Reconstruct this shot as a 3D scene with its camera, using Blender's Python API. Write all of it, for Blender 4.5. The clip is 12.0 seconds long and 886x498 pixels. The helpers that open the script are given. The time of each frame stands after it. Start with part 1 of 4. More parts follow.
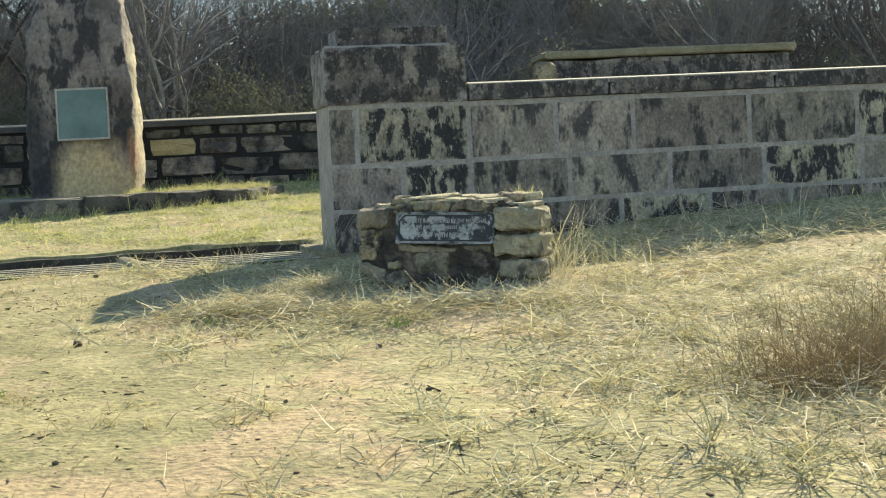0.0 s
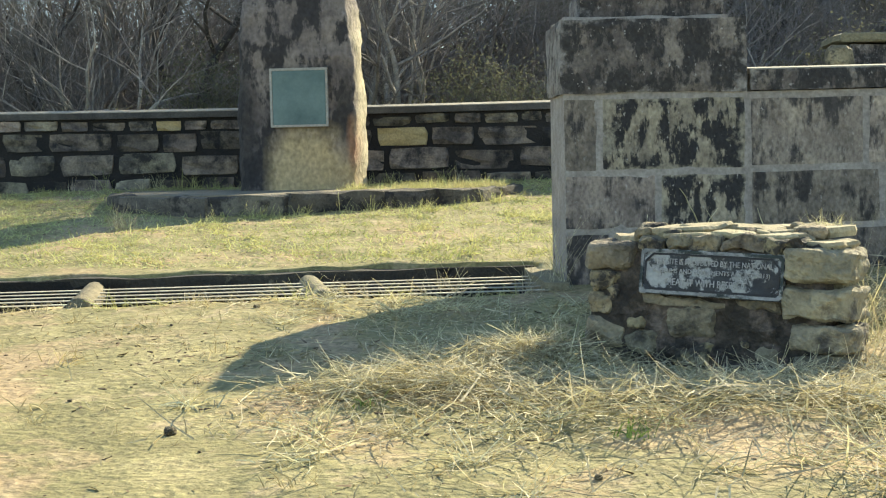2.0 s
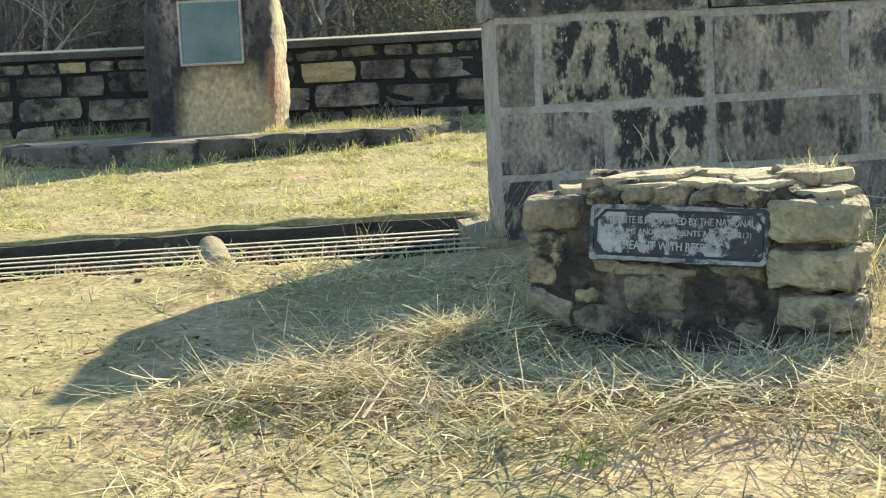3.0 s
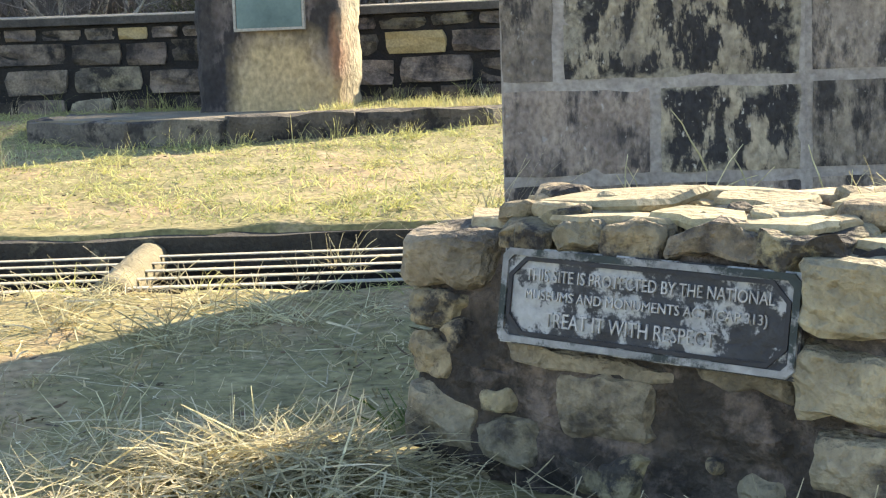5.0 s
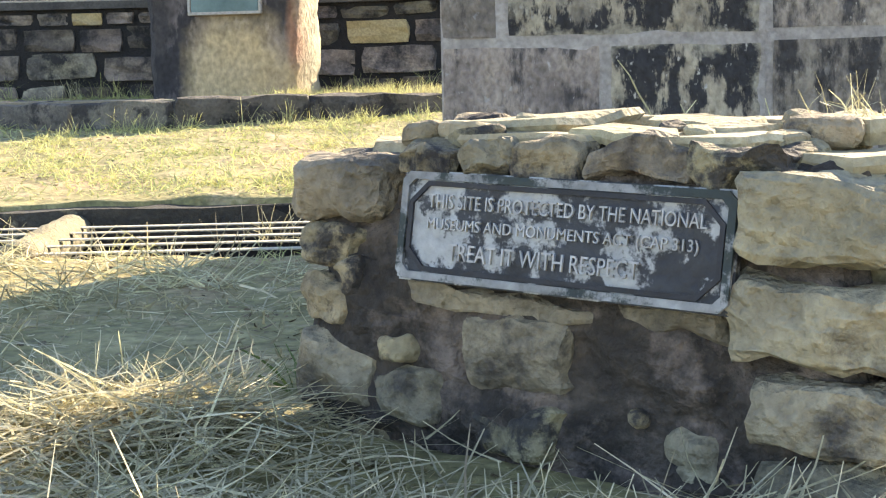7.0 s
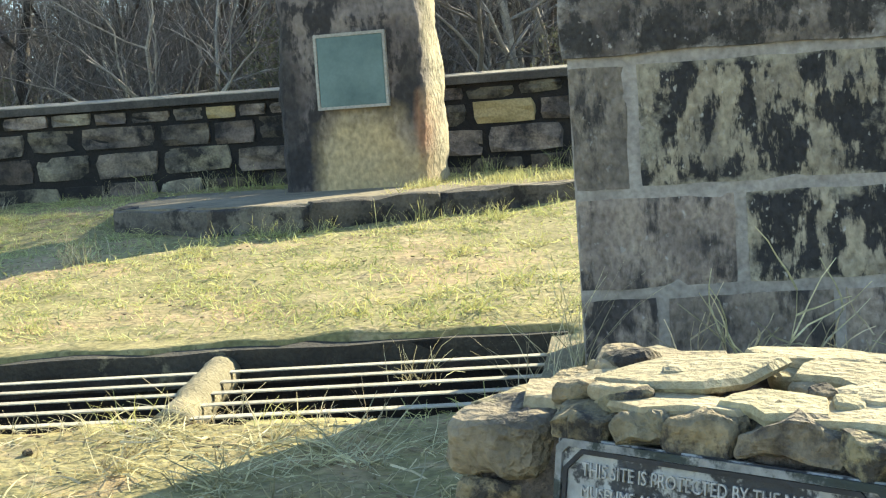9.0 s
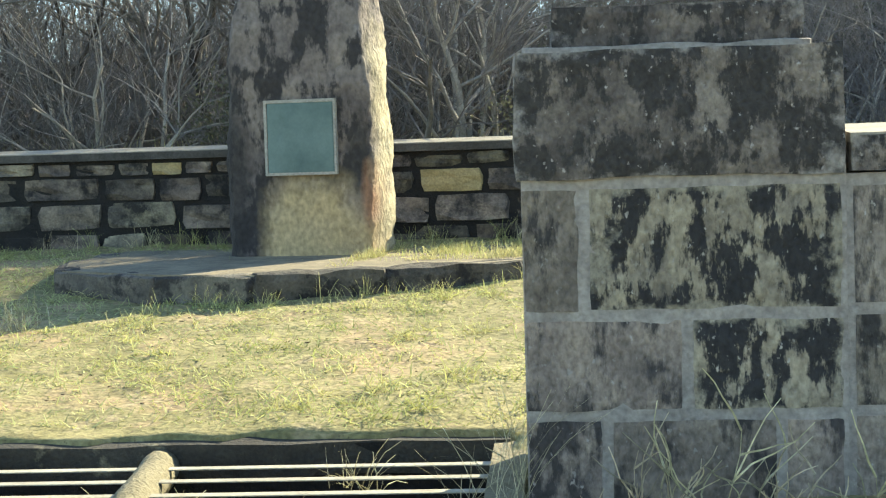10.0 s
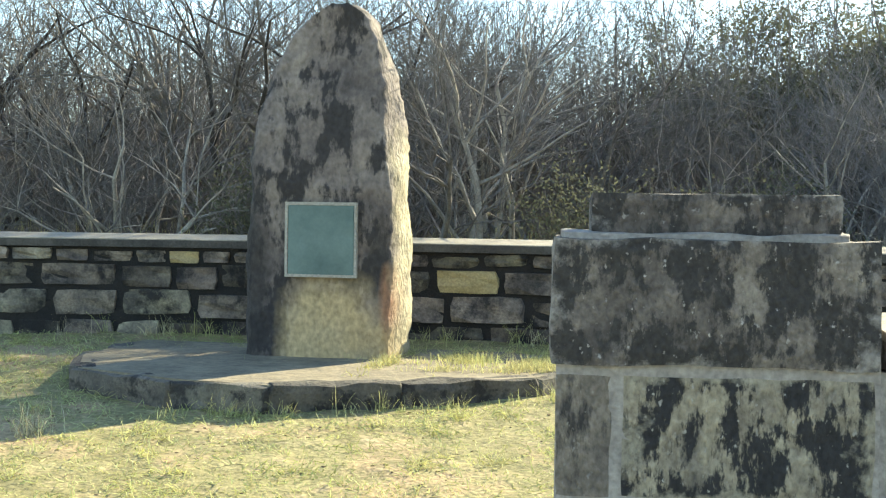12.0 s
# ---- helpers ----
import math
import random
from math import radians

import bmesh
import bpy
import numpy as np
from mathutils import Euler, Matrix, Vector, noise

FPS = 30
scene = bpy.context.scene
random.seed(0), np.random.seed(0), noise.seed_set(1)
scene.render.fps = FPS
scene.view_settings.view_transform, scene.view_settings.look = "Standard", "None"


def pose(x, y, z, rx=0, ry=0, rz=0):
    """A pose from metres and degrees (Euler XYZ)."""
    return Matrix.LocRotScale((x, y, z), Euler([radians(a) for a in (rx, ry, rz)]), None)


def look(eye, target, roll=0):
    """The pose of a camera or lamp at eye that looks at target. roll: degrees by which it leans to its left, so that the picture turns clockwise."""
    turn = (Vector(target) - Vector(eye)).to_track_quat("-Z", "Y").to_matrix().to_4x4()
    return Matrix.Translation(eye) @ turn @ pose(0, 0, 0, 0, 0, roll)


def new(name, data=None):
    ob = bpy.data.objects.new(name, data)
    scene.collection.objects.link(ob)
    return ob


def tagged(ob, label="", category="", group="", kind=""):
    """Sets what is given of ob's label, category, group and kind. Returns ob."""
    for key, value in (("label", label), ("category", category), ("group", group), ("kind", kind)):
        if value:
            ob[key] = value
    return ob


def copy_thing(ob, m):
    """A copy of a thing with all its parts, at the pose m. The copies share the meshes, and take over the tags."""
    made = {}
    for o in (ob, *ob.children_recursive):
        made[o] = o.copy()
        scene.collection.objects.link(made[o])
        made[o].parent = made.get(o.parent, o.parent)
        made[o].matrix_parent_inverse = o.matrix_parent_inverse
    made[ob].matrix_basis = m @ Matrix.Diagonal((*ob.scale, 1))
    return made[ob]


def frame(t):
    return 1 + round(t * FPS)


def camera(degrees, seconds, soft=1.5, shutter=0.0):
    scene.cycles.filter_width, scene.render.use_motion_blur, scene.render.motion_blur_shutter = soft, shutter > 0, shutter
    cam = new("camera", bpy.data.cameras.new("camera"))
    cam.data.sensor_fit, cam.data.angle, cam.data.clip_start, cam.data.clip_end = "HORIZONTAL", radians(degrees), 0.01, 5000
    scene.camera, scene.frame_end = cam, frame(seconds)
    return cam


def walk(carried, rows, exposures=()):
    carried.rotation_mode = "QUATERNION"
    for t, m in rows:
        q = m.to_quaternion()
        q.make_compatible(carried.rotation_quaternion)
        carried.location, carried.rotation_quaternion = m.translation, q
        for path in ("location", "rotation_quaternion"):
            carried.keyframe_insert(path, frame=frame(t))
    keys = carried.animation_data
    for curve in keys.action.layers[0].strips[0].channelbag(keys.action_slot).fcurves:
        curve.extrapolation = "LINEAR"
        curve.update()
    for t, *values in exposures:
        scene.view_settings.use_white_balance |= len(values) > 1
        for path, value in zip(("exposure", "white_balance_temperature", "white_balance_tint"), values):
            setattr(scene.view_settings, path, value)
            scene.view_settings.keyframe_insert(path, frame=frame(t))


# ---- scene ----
cam = camera(35.2, 12.0, soft=1.2)
PATH = [
    (0, (-0.163, -8.97, 0.496), (0.029, -6.982, 0.374), -2.7),
    (0.5, (-0.029, -8.454, 0.497), (0.06, -6.462, 0.336), -2.6),
    (1, (-0.037, -8.008, 0.564), (-0.116, -6.016, 0.404), -4.0),
    (1.5, (-0.014, -7.445, 0.595), (-0.167, -5.452, 0.517), -2.7),
    (2, (0.035, -6.958, 0.597), (-0.147, -4.97, 0.467), -1.2),
    (2.5, (0.045, -6.478, 0.602), (-0.073, -4.492, 0.403), -2.0),
    (3, (0.084, -5.972, 0.61), (-0.029, -3.988, 0.383), -2.9),
    (3.5, (0.221, -5.36, 0.604), (0.09, -3.376, 0.386), -2.5),
    (5.5, (0.685, -4.089, 0.489), (0.284, -2.146, 0.233), -2.0),
    (6, (0.713, -3.992, 0.408), (0.364, -2.04, 0.145), -1.4),
    (6.5, (0.682, -3.968, 0.371), (0.364, -2.008, 0.131), -0.8),
    (8.3, (0.68, -3.943, 0.549), (0.246, -2.002, 0.339), -3.5),
    (8.5, (0.671, -3.969, 0.599), (0.218, -2.031, 0.398), -3.5),
    (9, (0.67, -3.984, 0.736), (0.157, -2.059, 0.56), -4.0),
    (9.5, (0.665, -3.967, 0.849), (0.215, -2.026, 0.68), -3.1),
    (10, (0.65, -3.968, 0.966), (0.222, -2.019, 0.839), -1.7),
    (10.5, (0.618, -3.991, 1.094), (0.168, -2.043, 1.02), -0.5),
    (11, (0.607, -3.983, 1.193), (0.115, -2.045, 1.146), 2.1),
    (11.5, (0.585, -3.986, 1.271), (0.129, -2.039, 1.239), 1.8),
    (12, (0.558, -3.992, 1.323), (0.126, -2.04, 1.275), 0.8),
]
walk(cam, [(t, look(eye, target, roll)) for t, eye, target, roll in PATH],
     exposures=((0, 1.12, 7250, 5), (2.5, 1.36, 7300, 6), (5.5, 1.75, 7300, 17), (6.7, 1.95, 7250, 18), (9.5, 1.52, 7100, 3), (11, 1.62, 7130, 3), (12, 1.66, 7150, 3)))

# ---- world, sun, exposure ----
SUN_DIR = Vector((1.19, 2.32, 1.44)).normalized()   # towards the sun, from the pillar's shadow
world = bpy.data.worlds.new("world")
scene.world = world
world.use_nodes = True
wn, wl = world.node_tree.nodes, world.node_tree.links
sky = wn.new("ShaderNodeTexSky")
sky.sky_type, sky.sun_disc = "NISHITA", False
sky.sun_elevation = math.asin(SUN_DIR.z)
sky.sun_rotation = math.atan2(SUN_DIR.x, SUN_DIR.y)
sky.air_density, sky.dust_density, sky.ozone_density, sky.altitude = 1.0, 0.2, 2.5, 300
wl.new(sky.outputs[0], wn["Background"].inputs[0])
wn["Background"].inputs[1].default_value = 0.12
sun_data = bpy.data.lights.new("sun", "SUN")
sun_data.energy, sun_data.angle, sun_data.color = 4.4, radians(0.5), (1.0, 0.91, 0.7)
sun = new("sun", sun_data)
sun.matrix_world = look((20, 40, 30), Vector((20, 40, 30)) - SUN_DIR * 10)


# ---- materials ----
def material(name, colors, scale=4.0, rough=0.9, metal=0.0, bump=0.25, fine=60.0, streak=1.0, vary=0.25,
             spots=None, spot_cut=0.58, spot_scale=9.0, coord="Object", through_light=0.0, island=False, spot_soft=0.03, grain_by=0.21, spot_streak=1.0, flecks=None, patchy=0.45):
    """Noise at two scales between colours; optional sharper spots; tone varied per object."""
    m = bpy.data.materials.new(name)
    m.use_nodes = True
    n, l = m.node_tree.nodes, m.node_tree.links
    b = n["Principled BSDF"]
    b.inputs["Roughness"].default_value, b.inputs["Metallic"].default_value = rough, metal
    tc, info = n.new("ShaderNodeTexCoord"), n.new("ShaderNodeObjectInfo")
    mp = n.new("ShaderNodeMapping")
    mp.inputs["Scale"].default_value = (1, 1, streak)
    shift = n.new("ShaderNodeVectorMath")
    shift.operation = "SCALE"
    shift.inputs[0].default_value = (17.3, 9.1, 5.7)
    l.new(info.outputs["Random"], shift.inputs["Scale"])
    l.new(n.new("ShaderNodeNewGeometry").outputs["Position"] if coord == "World" else tc.outputs[coord], mp.inputs[0])
    l.new(shift.outputs[0], mp.inputs["Location"])
    big, small = n.new("ShaderNodeTexNoise"), n.new("ShaderNodeTexNoise")
    big.inputs["Scale"].default_value, big.inputs["Detail"].default_value = scale, 6
    big.inputs["Roughness"].default_value = 0.65
    small.inputs["Scale"].default_value, small.inputs["Detail"].default_value = fine, 5
    l.new(mp.outputs[0], big.inputs[0])
    l.new(mp.outputs[0], small.inputs[0])
    ramp = n.new("ShaderNodeValToRGB")
    e = ramp.color_ramp.elements
    while len(e) < len(colors):
        e.new(0.5)
    for i, c in enumerate(colors):
        e[i].position = 0.3 + 0.4 * i / max(1, len(colors) - 1)
        e[i].color = (*c, 1)
    l.new(big.outputs[0], ramp.inputs[0])
    out = ramp.outputs[0]
    if spots:
        sp = n.new("ShaderNodeTexNoise")
        sp.inputs["Scale"].default_value, sp.inputs["Detail"].default_value = spot_scale, 8
        sp.inputs["Roughness"].default_value = 0.7
        off = n.new("ShaderNodeVectorMath")
        off.inputs[1].default_value = (3.1, 7.7, 1.3)
        l.new(mp.outputs[0], off.inputs[0])
        run = n.new("ShaderNodeMapping")
        run.inputs["Scale"].default_value = (1, 1, spot_streak)
        l.new(off.outputs[0], run.inputs[0])
        l.new(run.outputs[0], sp.inputs[0])
        patch = n.new("ShaderNodeTexNoise")
        patch.inputs["Scale"].default_value, patch.inputs["Detail"].default_value = spot_scale * 0.4, 3
        l.new(off.outputs[0], patch.inputs[0])
        both = n.new("ShaderNodeMix")
        both.inputs["Factor"].default_value = patchy
        l.new(sp.outputs[0], both.inputs["A"])
        l.new(patch.outputs[0], both.inputs["B"])
        cut = n.new("ShaderNodeMapRange")
        cut.inputs["From Min"].default_value, cut.inputs["From Max"].default_value = spot_cut - spot_soft, spot_cut + spot_soft
        l.new(both.outputs["Result"], cut.inputs["Value"])
        mix = n.new("ShaderNodeMix")
        mix.data_type = "RGBA"
        l.new(cut.outputs[0], mix.inputs["Factor"])
        l.new(out, mix.inputs["A"])
        mix.inputs["B"].default_value = (*spots, 1)
        out = mix.outputs["Result"]
    if flecks:
        fl = n.new("ShaderNodeTexNoise")
        fl.inputs["Scale"].default_value, fl.inputs["Detail"].default_value = 55, 6
        l.new(mp.outputs[0], fl.inputs[0])
        fcut = n.new("ShaderNodeMapRange")
        fcut.inputs["From Min"].default_value, fcut.inputs["From Max"].default_value = 0.645, 0.71
        l.new(fl.outputs[0], fcut.inputs["Value"])
        fmix = n.new("ShaderNodeMix")
        fmix.data_type = "RGBA"
        l.new(fcut.outputs[0], fmix.inputs["Factor"])
        l.new(out, fmix.inputs["A"])
        fmix.inputs["B"].default_value = (*flecks, 1)
        out = fmix.outputs["Result"]
    hsv = n.new("ShaderNodeHueSaturation")
    val, grain = n.new("ShaderNodeMapRange"), n.new("ShaderNodeMapRange")
    val.inputs["To Min"].default_value, val.inputs["To Max"].default_value = 1 - vary, 1 + vary
    grain.inputs["From Min"].default_value, grain.inputs["From Max"].default_value = 0.3, 0.7
    grain.inputs["To Min"].default_value, grain.inputs["To Max"].default_value = 1 - grain_by, 1 + grain_by
    mul = n.new("ShaderNodeMath")
    mul.operation = "MULTIPLY"
    geo = n.new("ShaderNodeNewGeometry")
    l.new(geo.outputs["Random Per Island"] if island else info.outputs["Random"], val.inputs["Value"])
    l.new(small.outputs[0], grain.inputs["Value"])
    hue = n.new("ShaderNodeMapRange")
    hue.inputs["To Min"].default_value, hue.inputs["To Max"].default_value = 0.5 - 0.06 * vary, 0.5 + 0.04 * vary
    turned = n.new("ShaderNodeMath")
    turned.operation = "FRACT"
    times = n.new("ShaderNodeMath")
    times.operation = "MULTIPLY"
    times.inputs[1].default_value = 7.31
    l.new(info.outputs["Random"], times.inputs[0])
    l.new(times.outputs[0], turned.inputs[0])
    l.new(turned.outputs[0], hue.inputs["Value"])
    l.new(hue.outputs[0], hsv.inputs["Hue"])
    l.new(val.outputs[0], mul.inputs[0])
    l.new(grain.outputs[0], mul.inputs[1])
    l.new(mul.outputs[0], hsv.inputs["Value"])
    l.new(out, hsv.inputs["Color"])
    l.new(hsv.outputs[0], b.inputs["Base Color"])
    add = n.new("ShaderNodeMath")
    l.new(big.outputs[0], add.inputs[0])
    l.new(small.outputs[0], add.inputs[1])
    bp = n.new("ShaderNodeBump")
    bp.inputs["Strength"].default_value, bp.inputs["Distance"].default_value = bump, 0.02
    l.new(add.outputs[0], bp.inputs["Height"])
    l.new(bp.outputs[0], b.inputs["Normal"])
    if through_light:
        tr, ms = n.new("ShaderNodeBsdfTranslucent"), n.new("ShaderNodeMixShader")
        l.new(hsv.outputs[0], tr.inputs["Color"])
        ms.inputs[0].default_value = through_light
        l.new(b.outputs[0], ms.inputs[1])
        l.new(tr.outputs[0], ms.inputs[2])
        l.new(ms.outputs[0], n["Material Output"].inputs["Surface"])
    return m


def soil_material():
    """Pale trodden soil: yellow-green moss of dead grass, pinkish bare patches, dark crumbs."""
    m = material("dry_soil", [(0.2, 0.18, 0.075), (0.31, 0.272, 0.12), (0.4, 0.34, 0.17)], 2.6, bump=0.6, fine=34, vary=0, grain_by=0.34,
                 spots=(0.22, 0.195, 0.08), spot_cut=0.52, spot_scale=6, spot_soft=0.07, flecks=(0.13, 0.105, 0.055))
    n, l = m.node_tree.nodes, m.node_tree.links
    hsv = [x for x in n if x.type == "HUE_SAT"][0]
    src = hsv.inputs["Color"].links[0].from_socket
    geo = n.new("ShaderNodeNewGeometry")
    for scale, lo, hi, color, most in ((1.3, 0.52, 0.6, (0.41, 0.29, 0.165), 0.8), (2.3, 0.53, 0.62, (0.2, 0.185, 0.075), 0.7), (4.7, 0.57, 0.66, (0.46, 0.36, 0.21), 0.7), (11.0, 0.58, 0.66, (0.16, 0.15, 0.06), 0.75)):
        tex, cut, mix = n.new("ShaderNodeTexNoise"), n.new("ShaderNodeMapRange"), n.new("ShaderNodeMix")
        tex.inputs["Scale"].default_value, tex.inputs["Detail"].default_value, tex.inputs["Roughness"].default_value = scale, 7, 0.62
        l.new(geo.outputs["Position"], tex.inputs[0])
        cut.inputs["From Min"].default_value, cut.inputs["From Max"].default_value, cut.inputs["To Max"].default_value = lo, hi, most
        l.new(tex.outputs[0], cut.inputs["Value"])
        mix.data_type = "RGBA"
        l.new(cut.outputs[0], mix.inputs["Factor"])
        l.new(src, mix.inputs["A"])
        mix.inputs["B"].default_value = (*color, 1)
        src = mix.outputs["Result"]
    l.new(src, hsv.inputs["Color"])
    return m


M_SOIL = soil_material()


def worn_rim(m, color, start, most=0.85):
    """Pale weathered margin round the face of a block, with a ragged inner edge."""
    n, l = m.node_tree.nodes, m.node_tree.links
    hsv = [x for x in n if x.type == "HUE_SAT"][0]
    src = hsv.inputs["Color"].links[0].from_socket
    tc, sep, tex, top = n.new("ShaderNodeTexCoord"), n.new("ShaderNodeSeparateXYZ"), n.new("ShaderNodeTexNoise"), n.new("ShaderNodeMath")
    l.new(tc.outputs["Generated"], sep.inputs[0])
    tex.inputs["Scale"].default_value, tex.inputs["Detail"].default_value, tex.inputs["Roughness"].default_value = 9, 7, 0.65
    l.new(tc.outputs["Object"], tex.inputs[0])
    top.operation = "MAXIMUM"
    for k, axis in enumerate(("X", "Z")):
        a, b = n.new("ShaderNodeMath"), n.new("ShaderNodeMath")
        a.operation, b.operation = "SUBTRACT", "ABSOLUTE"
        a.inputs[1].default_value = 0.5
        l.new(sep.outputs[axis], a.inputs[0])
        l.new(a.outputs[0], b.inputs[0])
        l.new(b.outputs[0], top.inputs[k])
    add, cut, mix = n.new("ShaderNodeMath"), n.new("ShaderNodeMapRange"), n.new("ShaderNodeMix")
    add.operation = "MULTIPLY_ADD"
    add.inputs[1].default_value = 0.55
    l.new(tex.outputs[0], add.inputs[0])
    l.new(top.outputs[0], add.inputs[2])
    cut.inputs["From Min"].default_value, cut.inputs["From Max"].default_value, cut.inputs["To Max"].default_value = start, start + 0.07, most
    l.new(add.outputs[0], cut.inputs["Value"])
    mix.data_type = "RGBA"
    l.new(cut.outputs[0], mix.inputs["Factor"])
    l.new(src, mix.inputs["A"])
    mix.inputs["B"].default_value = (*color, 1)
    l.new(mix.outputs["Result"], hsv.inputs["Color"])
    return m


M_PILLAR = worn_rim(material("weathered_sandstone", [(0.16, 0.134, 0.112), (0.28, 0.235, 0.19), (0.41, 0.345, 0.26)], 7, streak=0.7, bump=0.9, grain_by=0.34,
                             vary=0.24, spots=(0.065, 0.058, 0.054), spot_cut=0.53, spot_scale=15, spot_soft=0.03, spot_streak=0.5, flecks=(0.36, 0.33, 0.29), patchy=0.5),
                    (0.34, 0.295, 0.25), 0.84, 0.5)
M_LICHEN = worn_rim(material("lichened_sandstone", [(0.19, 0.165, 0.13), (0.36, 0.31, 0.22), (0.48, 0.42, 0.29)], 9, streak=0.7, bump=0.9, grain_by=0.34,
                             vary=0.12, spots=(0.036, 0.034, 0.034), spot_cut=0.485, spot_scale=21, spot_soft=0.022, spot_streak=0.5, flecks=(0.42, 0.39, 0.33), patchy=0.4),
                    (0.38, 0.34, 0.25), 0.7)
M_DARKBLOCK = worn_rim(material("blackened_sandstone", [(0.08, 0.068, 0.06), (0.16, 0.134, 0.115), (0.33, 0.28, 0.225)], 7, streak=0.8, bump=0.9, grain_by=0.34,
                                vary=0.1, spots=(0.05, 0.045, 0.042), spot_cut=0.49, spot_scale=18, spot_soft=0.025, spot_streak=0.6, flecks=(0.36, 0.33, 0.3), patchy=0.4),
                       (0.33, 0.3, 0.27), 0.73)
M_MORTAR = material("pale_mortar", [(0.25, 0.22, 0.195), (0.43, 0.385, 0.34)], 8, bump=0.5, vary=0.05)
M_WALLSTONE = material("blackened_wall_stone", [(0.075, 0.067, 0.06), (0.21, 0.18, 0.14), (0.39, 0.335, 0.235)], 4, coord="World", bump=0.8, vary=0.5,
                       spots=(0.03, 0.028, 0.027), spot_cut=0.53, spot_scale=7, spot_soft=0.06)
M_OCHRE = material("ochre_wall_stone", [(0.36, 0.29, 0.14), (0.52, 0.42, 0.21)], 5, coord="World", bump=0.5, vary=0.2, spots=(0.05, 0.045, 0.04),
                   spot_cut=0.64, spot_scale=6)
M_BLACKMORTAR = material("black_mortar", [(0.012, 0.012, 0.012), (0.03, 0.027, 0.025)], 6, bump=0.8, vary=0)
# copings in two tones: sunlight painted pale on top, dark face below
M_LITTOP = material("sunlit_coping_top", [(0.24, 0.22, 0.18), (0.42, 0.385, 0.32)], 3, bump=0.3, vary=0)
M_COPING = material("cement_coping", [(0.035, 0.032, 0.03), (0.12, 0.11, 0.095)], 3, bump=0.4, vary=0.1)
M_PLATEFRAME = material("pale_plate_frame", [(0.3, 0.285, 0.25), (0.46, 0.44, 0.39)], 6, bump=0.3, vary=0.05)
M_CAIRN = material("cairn_fieldstone", [(0.12, 0.1, 0.062), (0.29, 0.24, 0.145), (0.44, 0.36, 0.215)], 9, bump=0.9, vary=0.22,
                   spots=(0.05, 0.044, 0.038), spot_cut=0.545, spot_scale=16)
M_CAIRNCLEAN = material("pale_fieldstone", [(0.17, 0.15, 0.105), (0.32, 0.275, 0.185), (0.46, 0.4, 0.265)], 7, bump=1.0, vary=0.22,
                        spots=(0.085, 0.075, 0.062), spot_cut=0.56, spot_scale=12, spot_soft=0.05)
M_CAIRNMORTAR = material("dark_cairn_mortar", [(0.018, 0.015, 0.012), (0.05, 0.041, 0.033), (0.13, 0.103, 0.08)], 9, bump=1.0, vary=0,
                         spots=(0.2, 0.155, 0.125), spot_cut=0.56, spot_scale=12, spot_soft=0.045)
M_SLAB = material("pale_flagstone", [(0.3, 0.255, 0.15), (0.5, 0.43, 0.27)], 8, bump=0.6, vary=0.2, spots=(0.2, 0.16, 0.1), spot_cut=0.6)
M_PLAQUE = material("flaking_painted_iron", [(0.012, 0.013, 0.016), (0.04, 0.043, 0.05)], 11, rough=0.55, bump=0.3,
                    vary=0, spots=(0.36, 0.365, 0.355), spot_cut=0.515, spot_scale=19, spot_soft=0.018)
M_LETTER = material("worn_letter_paint", [(0.25, 0.245, 0.235), (0.58, 0.57, 0.55)], 20, rough=0.6, vary=0)
M_BORDER = material("dull_border_paint", [(0.16, 0.165, 0.165), (0.42, 0.42, 0.41)], 14, rough=0.6, vary=0, spots=(0.02, 0.032, 0.03), spot_cut=0.52, spot_scale=13, spot_soft=0.02)
M_DARKLINE = material("black_border_line", [(0.01, 0.01, 0.012), (0.03, 0.03, 0.035)], 14, rough=0.6, vary=0)
# dark blotches in the plate's colour stand in for a reflection
M_BRONZE = material("grey_green_bronze", [(0.05, 0.098, 0.098), (0.125, 0.195, 0.19)], 3.2, rough=0.42, metal=0.15, bump=0.03, grain_by=0.06, vary=0)
M_BAR = material("galvanised_steel", [(0.34, 0.31, 0.24), (0.52, 0.48, 0.38)], 9, rough=0.8, bump=0.15, vary=0.1)
M_CONCRETE = material("weathered_concrete", [(0.17, 0.15, 0.09), (0.31, 0.27, 0.17)], 6, bump=0.8, vary=0.1)
# pit shade painted into the concrete: near black below, slightly paler on the lip
M_PITWALL = material("shaded_pit_concrete", [(0.006, 0.006, 0.006), (0.02, 0.018, 0.016)], 5, bump=0.6, vary=0.1)
M_LIP = material("shaded_lip_concrete", [(0.02, 0.018, 0.015), (0.065, 0.06, 0.048)], 5, bump=0.6, vary=0.1, spots=(0.2, 0.18, 0.12), spot_cut=0.6, spot_scale=7)
M_PLATFORM = material("weathered_kerb_stone", [(0.07, 0.065, 0.055), (0.19, 0.17, 0.135)], 5, bump=0.7, vary=0.25,
                      spots=(0.035, 0.032, 0.03), spot_cut=0.54)
M_DUST = material("trodden_earth", [(0.16, 0.135, 0.095), (0.32, 0.27, 0.18)], 4, bump=0.7, fine=26, vary=0)
M_BARK = material("grey_bark", [(0.085, 0.076, 0.07), (0.3, 0.272, 0.245)], 5, bump=0.4, vary=0.3)
M_TWIG = material("bare_twigs", [(0.095, 0.087, 0.082), (0.25, 0.23, 0.213)], 2, bump=0, vary=0.3)
M_LEAF = material("dull_leaves", [(0.09, 0.098, 0.065), (0.19, 0.195, 0.13)], 3, bump=0, vary=0.2, through_light=0.4)
